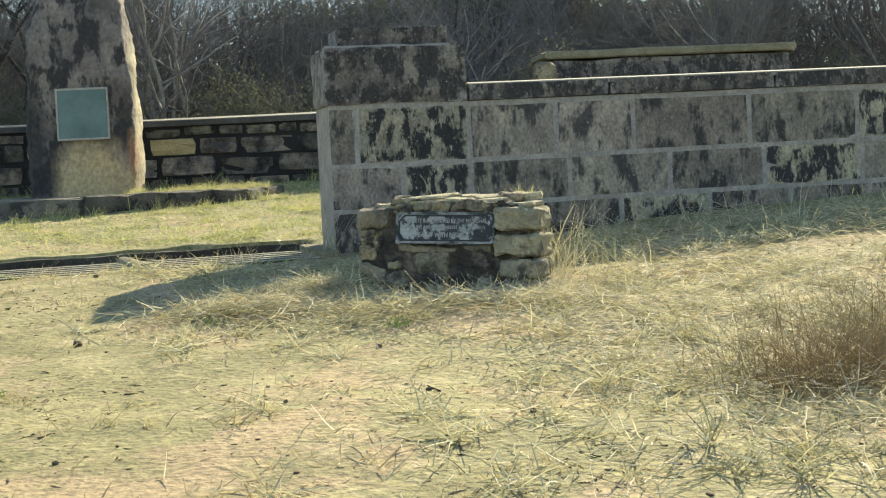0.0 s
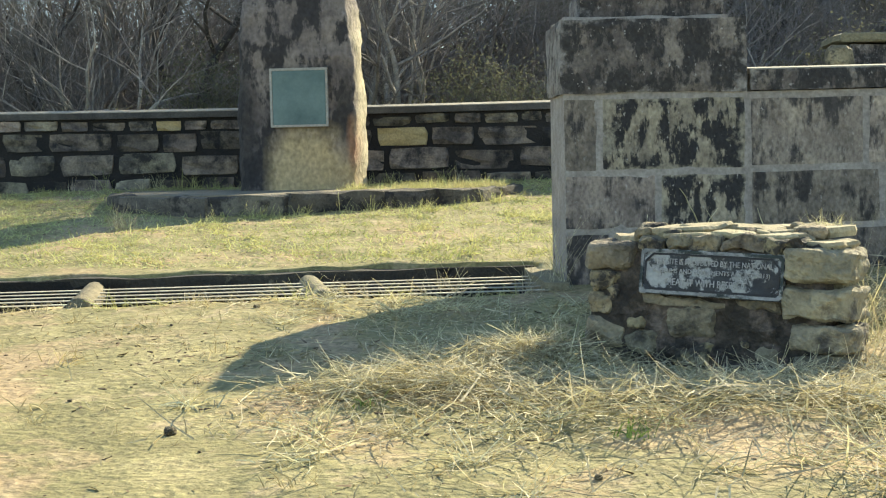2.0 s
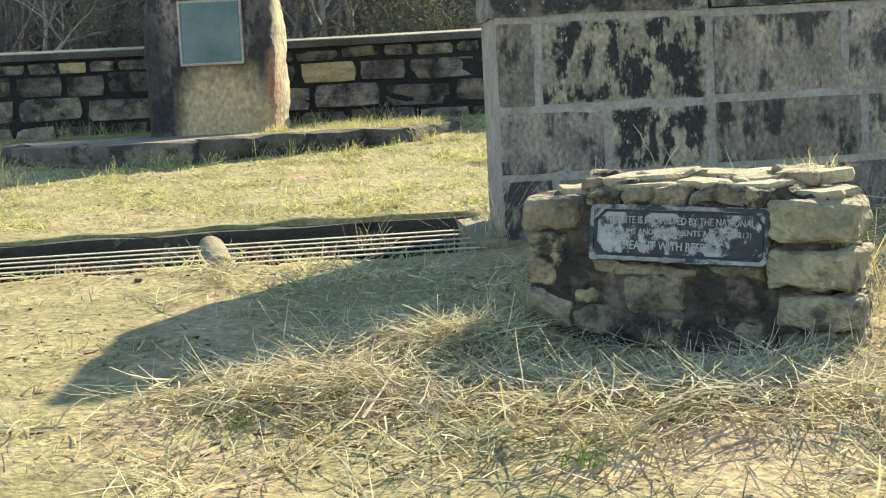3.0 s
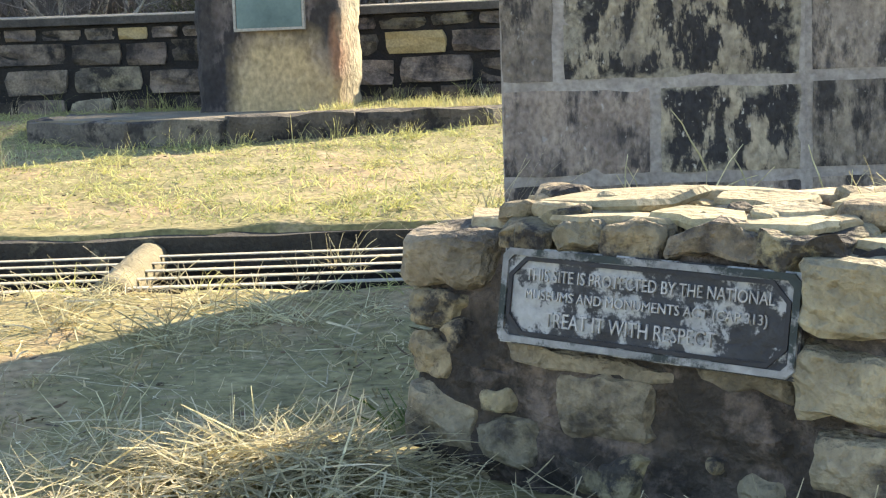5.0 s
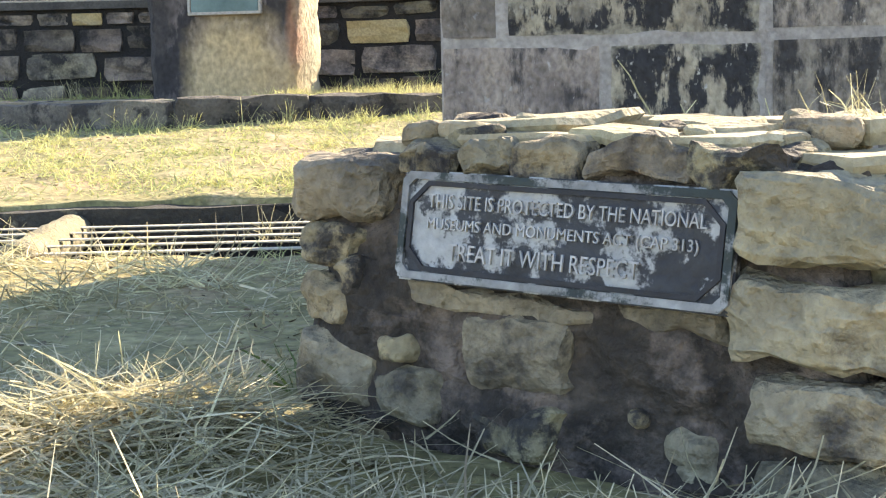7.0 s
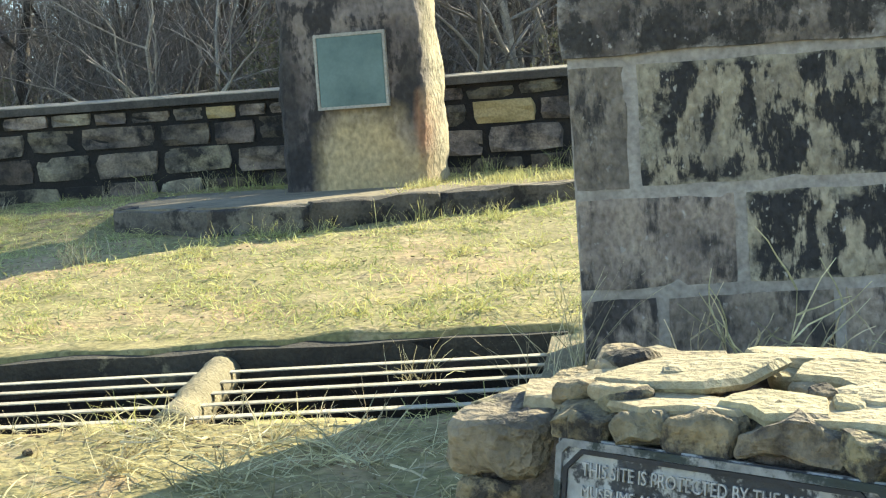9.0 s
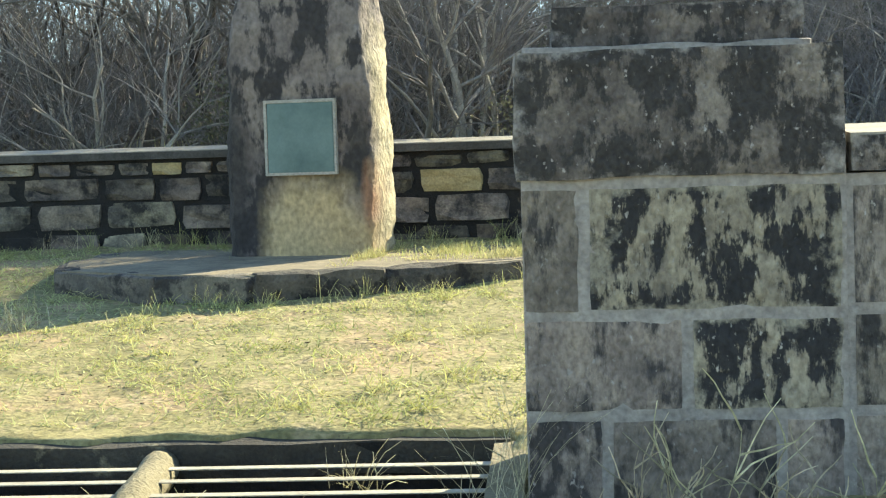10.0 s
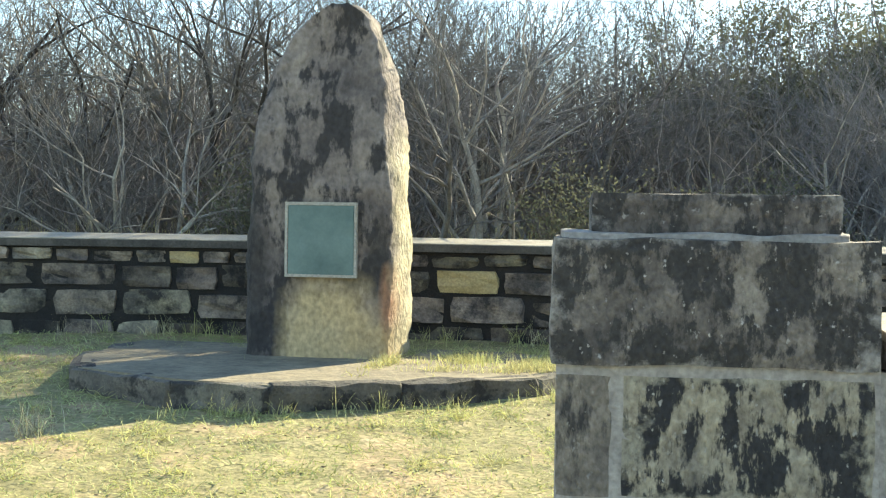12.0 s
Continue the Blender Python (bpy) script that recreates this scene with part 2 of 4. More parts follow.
M_STRAW = material("straw", [(0.3, 0.262, 0.15), (0.55, 0.49, 0.3), (0.73, 0.68, 0.48)], 9, rough=0.7, bump=0, vary=0.42, through_light=0.3, island=True)
M_LAWN = material("short_dry_grass", [(0.29, 0.325, 0.115), (0.5, 0.505, 0.215), (0.6, 0.57, 0.3)], 1.4, rough=0.8, bump=0, vary=0.3, through_light=0.4, island=True)
M_TRODDEN = material("trodden_dry_grass", [(0.28, 0.225, 0.12), (0.44, 0.36, 0.2), (0.57, 0.48, 0.3)], 1.4, rough=0.8, bump=0, vary=0.35, through_light=0.4, island=True)
M_GREEN = material("green_weeds", [(0.09, 0.15, 0.035), (0.17, 0.24, 0.07)], 6, rough=0.7, bump=0, vary=0.1, through_light=0.35)


def monument_material():
    """Grey stone with black lichen; a buff, rubbed field round and below the plate; rust stain beside it; sunlight
    painted pale down the right flank.
    """
    m = material("standing_stone", [(0.085, 0.072, 0.068), (0.18, 0.15, 0.135), (0.27, 0.23, 0.195)], 2.6, streak=0.75, bump=0.8, fine=30, vary=0,
                 spots=(0.04, 0.036, 0.036), spot_cut=0.53, spot_scale=11, spot_soft=0.025, spot_streak=0.55, grain_by=0.3, patchy=0.55)
    n, l = m.node_tree.nodes, m.node_tree.links
    hsv = [x for x in n if x.type == "HUE_SAT"][0]
    src = hsv.inputs["Color"].links[0].from_socket
    tc, wob = n.new("ShaderNodeTexCoord"), n.new("ShaderNodeTexNoise")
    wob.inputs["Scale"].default_value, wob.inputs["Detail"].default_value = 3.5, 5
    l.new(tc.outputs["Object"], wob.inputs[0])
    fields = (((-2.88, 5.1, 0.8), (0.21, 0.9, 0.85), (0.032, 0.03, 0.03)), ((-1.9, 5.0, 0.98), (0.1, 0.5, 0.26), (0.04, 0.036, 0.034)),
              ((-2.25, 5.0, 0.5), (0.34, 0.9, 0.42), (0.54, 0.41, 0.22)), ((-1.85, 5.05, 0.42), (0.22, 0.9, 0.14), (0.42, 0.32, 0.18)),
              # rust stain, then the right flank's sunlight painted as a pale field
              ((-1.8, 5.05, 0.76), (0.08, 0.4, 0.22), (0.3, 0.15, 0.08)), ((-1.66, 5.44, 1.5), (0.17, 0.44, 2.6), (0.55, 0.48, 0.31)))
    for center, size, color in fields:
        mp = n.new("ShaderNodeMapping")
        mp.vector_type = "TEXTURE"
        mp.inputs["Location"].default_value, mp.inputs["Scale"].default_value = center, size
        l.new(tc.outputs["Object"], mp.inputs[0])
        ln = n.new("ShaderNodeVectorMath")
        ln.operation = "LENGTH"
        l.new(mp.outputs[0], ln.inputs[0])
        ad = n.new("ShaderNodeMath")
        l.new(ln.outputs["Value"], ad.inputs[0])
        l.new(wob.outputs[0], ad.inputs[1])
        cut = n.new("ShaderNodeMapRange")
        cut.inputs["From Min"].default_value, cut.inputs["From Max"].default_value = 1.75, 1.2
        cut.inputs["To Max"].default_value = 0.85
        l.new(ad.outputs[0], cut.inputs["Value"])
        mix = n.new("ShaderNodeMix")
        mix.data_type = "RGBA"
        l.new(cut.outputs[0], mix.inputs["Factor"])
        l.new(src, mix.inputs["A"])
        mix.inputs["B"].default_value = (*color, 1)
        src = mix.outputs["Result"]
    l.new(src, hsv.inputs["Color"])
    return m


M_MONUMENT = monument_material()


# ---- mesh helpers ----
def part(name, bm, mat, parent=None, label="", smooth=False):
    me = bpy.data.meshes.new(name)
    bm.to_mesh(me)
    bm.free()
    me.materials.append(mat)
    if smooth:
        me.polygons.foreach_set("use_smooth", [True] * len(me.polygons))
    ob = new(name, me)
    if parent:
        ob.parent = parent
    if label:
        tagged(ob, label)
    return ob


def flat_mesh(name, verts, faces, mat, parent=None, smooth=False):
    me = bpy.data.meshes.new(name)
    me.from_pydata(verts, [], faces)
    me.materials.append(mat)
    if smooth:
        me.polygons.foreach_set("use_smooth", [True] * len(me.polygons))
    ob = new(name, me)
    if parent:
        ob.parent = parent
    return ob


def empty(name, m, label, category, group="", kind=""):
    ob = new(name)
    ob.matrix_world = m
    return tagged(ob, label, category, group, kind)


def stone(size, cuts=3, power=9.0, rough=0.012, seed=0, freq=6.0):
    """A stone block about the origin: a rounded box (higher power: squarer) with an uneven skin."""
    bm = bmesh.new()
    bmesh.ops.create_cube(bm, size=2.0)
    if cuts:
        bmesh.ops.subdivide_edges(bm, edges=bm.edges[:], cuts=cuts, use_grid_fill=True)
    off = Vector((seed * 3.17, seed * 1.71, seed * 0.93))
    for v in bm.verts:
        c = v.co
        norm = (abs(c.x) ** power + abs(c.y) ** power + abs(c.z) ** power) ** (1 / power)
        d = c / max(norm, 1e-6)
        p = Vector((d.x * size[0] / 2, d.y * size[1] / 2, d.z * size[2] / 2))
        k = noise.noise_vector(p * freq + off) * rough + noise.noise_vector(p * freq * 3 + off) * rough * 0.4
        v.co = p + k
    return bm


def box(lo, hi, bevel=0.0):
    bm = bmesh.new()
    bmesh.ops.create_cube(bm, size=1.0)
    for v in bm.verts:
        v.co = Vector([lo[i] + (v.co[i] + 0.5) * (hi[i] - lo[i]) for i in range(3)])
    if bevel:
        bmesh.ops.bevel(bm, geom=bm.edges[:], offset=bevel, segments=2, affect="EDGES")
    return bm


def placed(ob, x, y, z, rx=0, ry=0, rz=0):
    ob.matrix_local = pose(x, y, z, rx, ry, rz)
    return ob


def smoothstep(a, b, v):
    k = min(1.0, max(0.0, (v - a) / (b - a)))
    return k * k * (3 - 2 * k)


def ground_z(x, y):
    """Land that climbs gently from the path to the wood, with a bank against the right-hand wall."""
    if y < 0:
        z = -0.05 + 0.05 * max(y, -14)
    else:
        z = -0.05 + 0.065 * min(y, 6.2)
    if x > 0.6:
        v = y - 0.123 * x
        z += 0.055 * min(x - 0.6, 6) * smoothstep(-3.5, -0.5, v) * (1 - smoothstep(0.3, 1.2, v))
    z += 0.06 * math.exp(-((x + 0.1) / 0.26) ** 2 - ((y + 2.06) / 0.17) ** 2) + 0.03 * math.exp(-((x + 0.4) / 0.42) ** 2 - ((y + 2.45) / 0.22) ** 2) + 0.05 * math.exp(-((x - 0.55) / 0.6) ** 2 - ((y + 2.85) / 0.25) ** 2)
    z += (0.011 if y < 0.8 else 0.02) * abs(noise.noise((x * 3.2, y * 4.4, 6.0))) + 0.007 * noise.noise((x * 6.5, y * 6.5, 8.0))
    z += 0.02 * noise.noise((x * 0.9, y * 0.9, 0.3)) + 0.008 * noise.noise((x * 4.1, y * 4.1, 2.0))
    return z


# ---- ground: one sheet to the horizon, open over the grid's pit ----
GRID_ANGLE = 7.4
GRID = pose(-0.1, 0.3, -0.045, 0, -0.4, GRID_ANGLE)      # right-hand end of the grid, mid-width; local x runs left as -x
GRID_INV = GRID.inverted()
GRID_LEN, GRID_HALF = 4.9, 0.54


def ground_axis(fine, near, far):
    a = list(np.arange(near[0], near[1] + 1e-6, fine))
    lo, hi, step = near[0], near[1], fine
    while hi < far:
        step *= 1.35
        lo, hi = lo - step, hi + step
        a = [lo] + a + [hi]
    return a


def build_ground():
    xs, ys = ground_axis(0.07, (-5.6, 5.0), 400), ground_axis(0.07, (-9.2, 6.6), 400)
    verts, faces = [], []
    for y in ys:
        for x in xs:
            z = ground_z(x, y)
            p = GRID_INV @ Vector((x, y, z))
            if -GRID_LEN < p.x < -0.05 and abs(p.y) < GRID_HALF - 0.04:
                z -= 1.1
            verts.append((x, y, z))
    w = len(xs)
    for j in range(len(ys) - 1):
        for i in range(w - 1):
            a = j * w + i
            faces.append((a, a + 1, a + 1 + w, a + w))
    ob = flat_mesh("ground", verts, faces, M_SOIL, smooth=True)
    tagged(ob, "pale dry sandy soil with thin yellow grass", "ground", kind="structure")


build_ground()


# ---- gate pillar of dressed blocks with a cap slab ----
PILLAR_W, PILLAR_D = 0.93, 0.62
FRONT_ANGLE = 7.0                                       # pillar and front wall run back to the right, like the grid


def block(parent, x0, x1, z0, z1, y0, depth, seed, mat, name="block", gap=0.015, cuts=7, rough=0.006, proud=0.0):
    bm = stone((x1 - x0 - 2 * gap, depth, z1 - z0 - 2 * gap), cuts, 90, rough, seed, 11)
    ob = part(name, bm, mat, parent, smooth=False)
    ob.location = ((x0 + x1) / 2, y0 + depth / 2 - proud, (z0 + z1) / 2)
    return ob


def build_pillar():
    p = empty("gate_pillar", pose(0, 0, 0, 0, 0, FRONT_ANGLE), "square gate pillar of weathered grey sandstone blocks with pale mortar", "pillar")
    core = box((0.012, 0.005, -0.2), (PILLAR_W - 0.002, PILLAR_D - 0.02, 0.925))
    part("mortar_core", core, M_MORTAR, p, "pale grey mortar joints")
    rows = ((-0.2, 0.215, (0, 0.243, 0.74, 0.93)), (0.215, 0.505, (0, 0.479, 0.93)), (0.505, 0.885, (0, 0.186, 0.93)))
    for r, (z0, z1, xs) in enumerate(rows):
        for i in range(len(xs) - 1):
            block(p, xs[i], xs[i + 1], z0, z1, 0, PILLAR_D, 11 + r * 5 + i, M_LICHEN if (r, i) in ((2, 1), (1, 1)) else M_PILLAR)
    top = stone((PILLAR_W + 0.005, PILLAR_D + 0.02, 0.365), 9, 50, 0.01, 4, 5)
    part("top_block", top, M_DARKBLOCK, p, "top block blackened by lichen").location = (PILLAR_W / 2 - 0.005, PILLAR_D / 2 - 0.005, 1.082)
    cap = stone((0.73, 0.44, 0.125), 5, 40, 0.004, 8, 5)
    part("mortar_bed", stone((0.84, 0.5, 0.03), 9, 20, 0.012, 77, 6), M_MORTAR, p, "crumbling pale mortar bed").location = (0.44, 0.3, 1.268)
    part("cap_slab", cap, M_DARKBLOCK, p, "grey cap slab").location = (0.468, 0.3, 1.335)


build_pillar()


def build_front_wall():
    w = empty("wall_front", pose(0, 0, 0, 0, -0.35, FRONT_ANGLE), "low wall of large dressed sandstone blocks with a flat coping", "wall", kind="structure")
    core = box((0.93, 0.011, -0.4), (10.0, 0.4, 0.89))
    part("mortar_core", core, M_MORTAR, w)
    rnd = random.Random(5)
    rows = ((-0.25, 0.215, [0.935, 1.23, 1.96, 2.6, 3.2, 3.8]), (0.215, 0.505, [0.935, 1.61, 2.32, 3.01, 3.75]), (0.505, 0.87, [0.935, 1.53, 2.07, 2.91, 3.72]))
    s = 40
    for z0, z1, xs in rows:
        while xs[-1] < 9.9:
            xs.append(xs[-1] + rnd.uniform(0.5, 0.8))
        for i in range(len(xs) - 1):
            s += 1
            block(w, xs[i], min(xs[i + 1], 10.0), z0, z1, 0.006, 0.37, s, M_LICHEN if s % 5 == 3 else M_PILLAR, cuts=3)
    # thin layer carrying painted sunlight on the coping, back edge raised to show it
    lit_top = box((0.945, -0.006, 0.975), (10.0, 0.42, 1.003))
    for v in lit_top.verts:
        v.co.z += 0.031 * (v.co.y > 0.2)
    part("cement_skim", lit_top, M_LITTOP, w, "pale layer with painted sunlight along the pitched wall top")
    x = 0.94
    while x < 10:
        n = min(10.0, x + rnd.uniform(0.9, 1.2))
        s += 1
        block(w, x, n, 0.89, 1.0, -0.012, 0.44, s, M_DARKBLOCK, "coping_stone", 0.004, 3, 0.004)
        x = n


build_front_wall()


# ---- curved back wall ----
BACK_C, BACK_R = Vector((-2.0, -5.5)), 12.0


def back_frame(s):
    """A pose on the inner face of the back wall, s metres along it from the middle."""
    a = s / BACK_R
    return pose(BACK_C.x + BACK_R * math.sin(a), BACK_C.y + BACK_R * math.cos(a), 0, 0, 0, -math.degrees(a))


def arc_band(s0, s1, y0, y1, z0, z1, step=0.4, lift=0.0):
    n = max(1, int((s1 - s0) / step))
    bm, rings = bmesh.new(), []
    for i in range(n + 1):
        m = back_frame(s0 + (s1 - s0) * i / n)
        rings.append([bm.verts.new(m @ Vector((0, y, z))) for y, z in ((y0, z0), (y0, z1), (y1, z1 + lift), (y1, z0))])
    for a, b in zip(rings, rings[1:]):
        for i in range(4):
            bm.faces.new((a[i], a[(i + 1) % 4], b[(i + 1) % 4], b[i]))
    bm.faces.new(rings[0])
    bm.faces.new(rings[-1][::-1])
    bmesh.ops.recalc_face_normals(bm, faces=bm.faces[:])
    return bm


def build_back_wall():
    w = empty("wall_back", pose(0, 0, 0), "low curved enclosure wall of blackened stones with a thin coping", "wall", kind="structure")
    part("mortar_core", arc_band(-7.5, 9.0, 0.03, 0.4, 0.0, 1.04), M_BLACKMORTAR, w)
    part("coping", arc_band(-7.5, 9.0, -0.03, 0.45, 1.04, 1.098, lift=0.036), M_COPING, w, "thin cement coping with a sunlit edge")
    # bright line: sunlight painted as a pale layer over the dark coping
    part("cement_skim", arc_band(-7.5, 9.0, -0.026, 0.445, 1.07, 1.106, lift=0.036), M_LITTOP, w, "pale layer with painted sunlight along the back coping")
    rnd = random.Random(12)
    meshes = []
    for k in range(10):
        me = bpy.data.meshes.new("stone")
        bm = stone((1, 0.2, 1), 2, 10, 0.05, 100 + k, 2.2)
        bm.to_mesh(me)
        bm.free()
        me.materials.append(M_WALLSTONE)
        meshes.append(me)
    ochre = [me.copy() for me in meshes[:4]]
    for me in ochre:
        me.materials.clear()
        me.materials.append(M_OCHRE)
    for r, (z0, z1, lo, hi) in enumerate(((0.92, 1.03, 0.22, 0.42), (0.71, 0.91, 0.34, 0.66), (0.48, 0.7, 0.34, 0.66), (0.2, 0.47, 0.34, 0.7))):
        s = -6.6 + rnd.uniform(0, 0.2)
        while s < 5.6:
            n = s + rnd.uniform(lo, hi)
            if r == 1 and s < 0.16 < n:
                n = 0.16 if 0.16 - s > 0.15 else 0.69
            is_fixed = r == 1 and abs(s - 0.16) < 0.01
            if is_fixed:
                n = 0.69
            pick = ochre[rnd.randrange(4)] if is_fixed or rnd.random() < 0.02 else meshes[rnd.randrange(10)]
            ob = new("stone", pick)
            ob.parent = w
            g = rnd.uniform(0.015, 0.04)
            dz = rnd.uniform(-0.015, 0.015)
            ob.matrix_local = back_frame((s + n) / 2) @ pose(0, 0.1 + rnd.uniform(-0.015, 0.01), (z0 + z1) / 2 + dz, 0, rnd.uniform(-1.5, 1.5), 0) @ Matrix.Diagonal((n - s - g, 1, z1 - z0 - g * 0.6, 1))
            s = n


build_back_wall()


# ---- raised stone wall seen over the front wall ----
def build_far_block():
    w = empty("stone_terrace", pose(0, 0, 0), "dark raised stone terrace with a sunlit coping behind the wall", "terrace")
    part("body", stone((2.8, 0.9, 1.5), 5, 24, 0.03, 61, 2), M_DARKBLOCK, w).location = (4.0, 6.9, 0.85)
    part("coping_slab", stone((2.95, 1.0, 0.09), 4, 24, 0.01, 62, 2), M_CONCRETE, w).location = (4.0, 6.9, 1.64)


build_far_block()
part("boulder", stone((0.26, 0.25, 0.6), 3, 4, 0.03, 66, 5), M_CAIRN).location = (2.5, 6.2, 1.25)
tagged(bpy.data.objects["boulder"], "pale upright stone standing on the enclosure wall", "stone")


# ---- monument ----
def build_platform():
    t = empty("monument_platform", pose(0, 0, 0), "low stone kerbed platform under the standing stone", "platform")
    outline = [(-3.98, 5.9), (-3.9, 4.75), (-3.56, 4.0), (-2.75, 3.62), (-2.1, 3.5), (-1.4, 3.8), (-0.7, 4.4), (-0.4, 5.2), (-0.5, 5.95)]
    bm = bmesh.new()
    lower = [bm.verts.new((x, y, 0.05)) for x, y in outline]
    upper = [bm.verts.new((-2.1 + (x + 2.1) * 0.985, 5 + (y - 5) * 0.985, 0.345)) for x, y in outline]
    bm.faces.new(upper)
    for i in range(len(outline)):
        j = (i + 1) % len(outline)
        bm.faces.new((lower[i], lower[j], upper[j], upper[i]))
    bmesh.ops.recalc_face_normals(bm, faces=bm.faces[:])
    part("fill", bm, M_DUST, t, "bare grey-brown earth fill")
    rnd, k = random.Random(3), 0
    for (xa, ya), (xb, yb) in zip(outline, outline[1:]):
        d = Vector((xb - xa, yb - ya))
        cnt = max(1, round(d.length / 0.75))
        ang = math.degrees(math.atan2(d.y, d.x))
        for i in range(cnt):
            c = Vector((xa, ya)) + d * ((i + 0.5) / cnt)
            k += 1
            ob = part("kerb_stone", stone((d.length / cnt + 0.02, 0.17, 0.3), 5, 14, 0.022, 200 + k, 5), M_PLATFORM, t)
            inward = Vector((-d.y, d.x)).normalized() * 0.05
            ob.matrix_local = pose(c.x + inward.x, c.y + inward.y, 0.2 + rnd.uniform(-0.012, 0.008), 0, rnd.uniform(-1.5, 1.5), ang)
    return t


build_platform()


def build_monument():
    profile = ((0.2, -2.87, -1.775), (0.5, -2.86, -1.78), (0.9, -2.85, -1.775), (1.25, -2.845, -1.78), (1.62, -2.83, -1.795), (2.0, -2.78, -1.84),
               (2.27, -2.72, -1.885), (2.43, -2.65, -1.93), (2.56, -2.56, -1.975), (2.67, -2.46, -2.03), (2.74, -2.36, -2.1), (2.78, -2.28, -2.17))
    section = ((0, 0.06), (0.05, 0.0), (0.2, 0.0), (0.4, -0.01), (0.6, -0.01), (0.8, 0.0), (0.95, 0.0), (0.962, 0.012), (0.972, 0.04), (0.988, 0.22), (1.0, 0.44), (0.96, 0.56),
               (0.8, 0.56), (0.5, 0.6), (0.2, 0.56), (0.03, 0.4), (0.0, 0.2))
    zs = np.linspace(0.2, 2.78, 84)
    ls, rs = np.interp(zs, [p[0] for p in profile], [p[1] for p in profile]), np.interp(zs, [p[0] for p in profile], [p[2] for p in profile])
    cut = []
    for (u0, v0), (u1, v1) in zip(section, section[1:] + section[:1]):
        for k in range(3):
            cut.append((u0 + (u1 - u0) * k / 3, v0 + (v1 - v0) * k / 3))
    bm, rings = bmesh.new(), []
    for z, l, r in zip(zs, ls, rs):
        thick = 1.0 - 0.45 * smoothstep(1.9, 2.75, z)
        ring = []
        for u, v in cut:
            p = Vector((l + u * (r - l), 5.09 + 0.12 * smoothstep(1.6, 2.7, z) + v * thick, z))
            p += noise.noise_vector(p * 2.5) * 0.03 + noise.noise_vector(p * 9) * 0.014 + noise.noise_vector(p * 24) * (0.012 if u > 0.9 else 0.004)
            flat = 1 if (-2.6 < p.x < -2.0 and p.y < 5.2 and 0.85 < z < 1.45) else 0
            if flat:
                p.y = 5.085
            ring.append(bm.verts.new(p))
        rings.append(ring)
    n = len(cut)
    for a, b in zip(rings, rings[1:]):
        for i in range(n):
            bm.faces.new((a[i], a[(i + 1) % n], b[(i + 1) % n], b[i]))
    bm.faces.new(rings[-1])
    bmesh.ops.recalc_face_normals(bm, faces=bm.faces[:])
    t = empty("standing_stone", pose(0, 0, 0), "tall rounded grey standing stone with an ochre foot and lichen stains", "monument")
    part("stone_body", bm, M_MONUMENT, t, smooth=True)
    plate = part("memorial_plate", box((-2.523, 5.045, 0.912), (-2.058, 5.075, 1.38), 0.004), M_BRONZE, t, "grey-green bronze memorial plate")
    for lo, hi in (((-2.545, 5.04, 1.38), (-2.038, 5.08, 1.402)), ((-2.545, 5.04, 0.892), (-2.038, 5.08, 0.912)),
                   ((-2.545, 5.04, 0.912), (-2.525, 5.08, 1.38)), ((-2.056, 5.04, 0.912), (-2.038, 5.08, 1.38))):
        part("plate_frame", box(lo, hi, 0.003), M_PLATEFRAME, plate)


build_monument()


# ---- plaque cairn ----
CAIRN = pose(0.52, -2.06, -0.15, 0, 0, -25)


def text_mesh(words, width, height, depth):
    cu = bpy.data.curves.new("lettering", "FONT")
    cu.body, cu.extrude, cu.align_x, cu.align_y = words, 0.1, "CENTER", "CENTER"
    cu.resolution_u = 3
    tmp = new("lettering", cu)
    dg = bpy.context.evaluated_depsgraph_get()
    me = bpy.data.meshes.new_from_object(tmp.evaluated_get(dg))
    bpy.data.objects.remove(tmp)
    co = np.array([v.co for v in me.vertices])
    lo, hi = co.min(0), co.max(0)
    mid = (lo + hi) / 2
    for v in me.vertices:
        x, y, z = v.co
        v.co = ((x - mid[0]) * width / (hi[0] - lo[0]), -(z + 0.1) / 0.2 * depth, (y - mid[1]) * height / (hi[1] - lo[1]))
    me.flip_normals()
    me.materials.append(M_LETTER)
    return me


def octagon_band(w, h, cut, t, y0, y1):
    def ring(w, h, c):
        a, b = w / 2, h / 2
        return [(-a + c, -b), (a - c, -b), (a, -b + c), (a, b - c), (a - c, b), (-a + c, b), (-a, b - c), (-a, -b + c)]
    bm = bmesh.new()
    rows = [[bm.verts.new((x, y, z)) for x, z in ring(ww, hh, cc)] for ww, hh, cc, y in
            ((w, h, cut, y0), (w, h, cut, y1), (w - 2 * t, h - 2 * t, cut * 0.85, y1), (w - 2 * t, h - 2 * t, cut * 0.85, y0))]
    for a, b in zip(rows, rows[1:]):
        for i in range(8):
            bm.faces.new((a[i], a[(i + 1) % 8], b[(i + 1) % 8], b[i]))
    bmesh.ops.recalc_face_normals(bm, faces=bm.faces[:])
    return bm


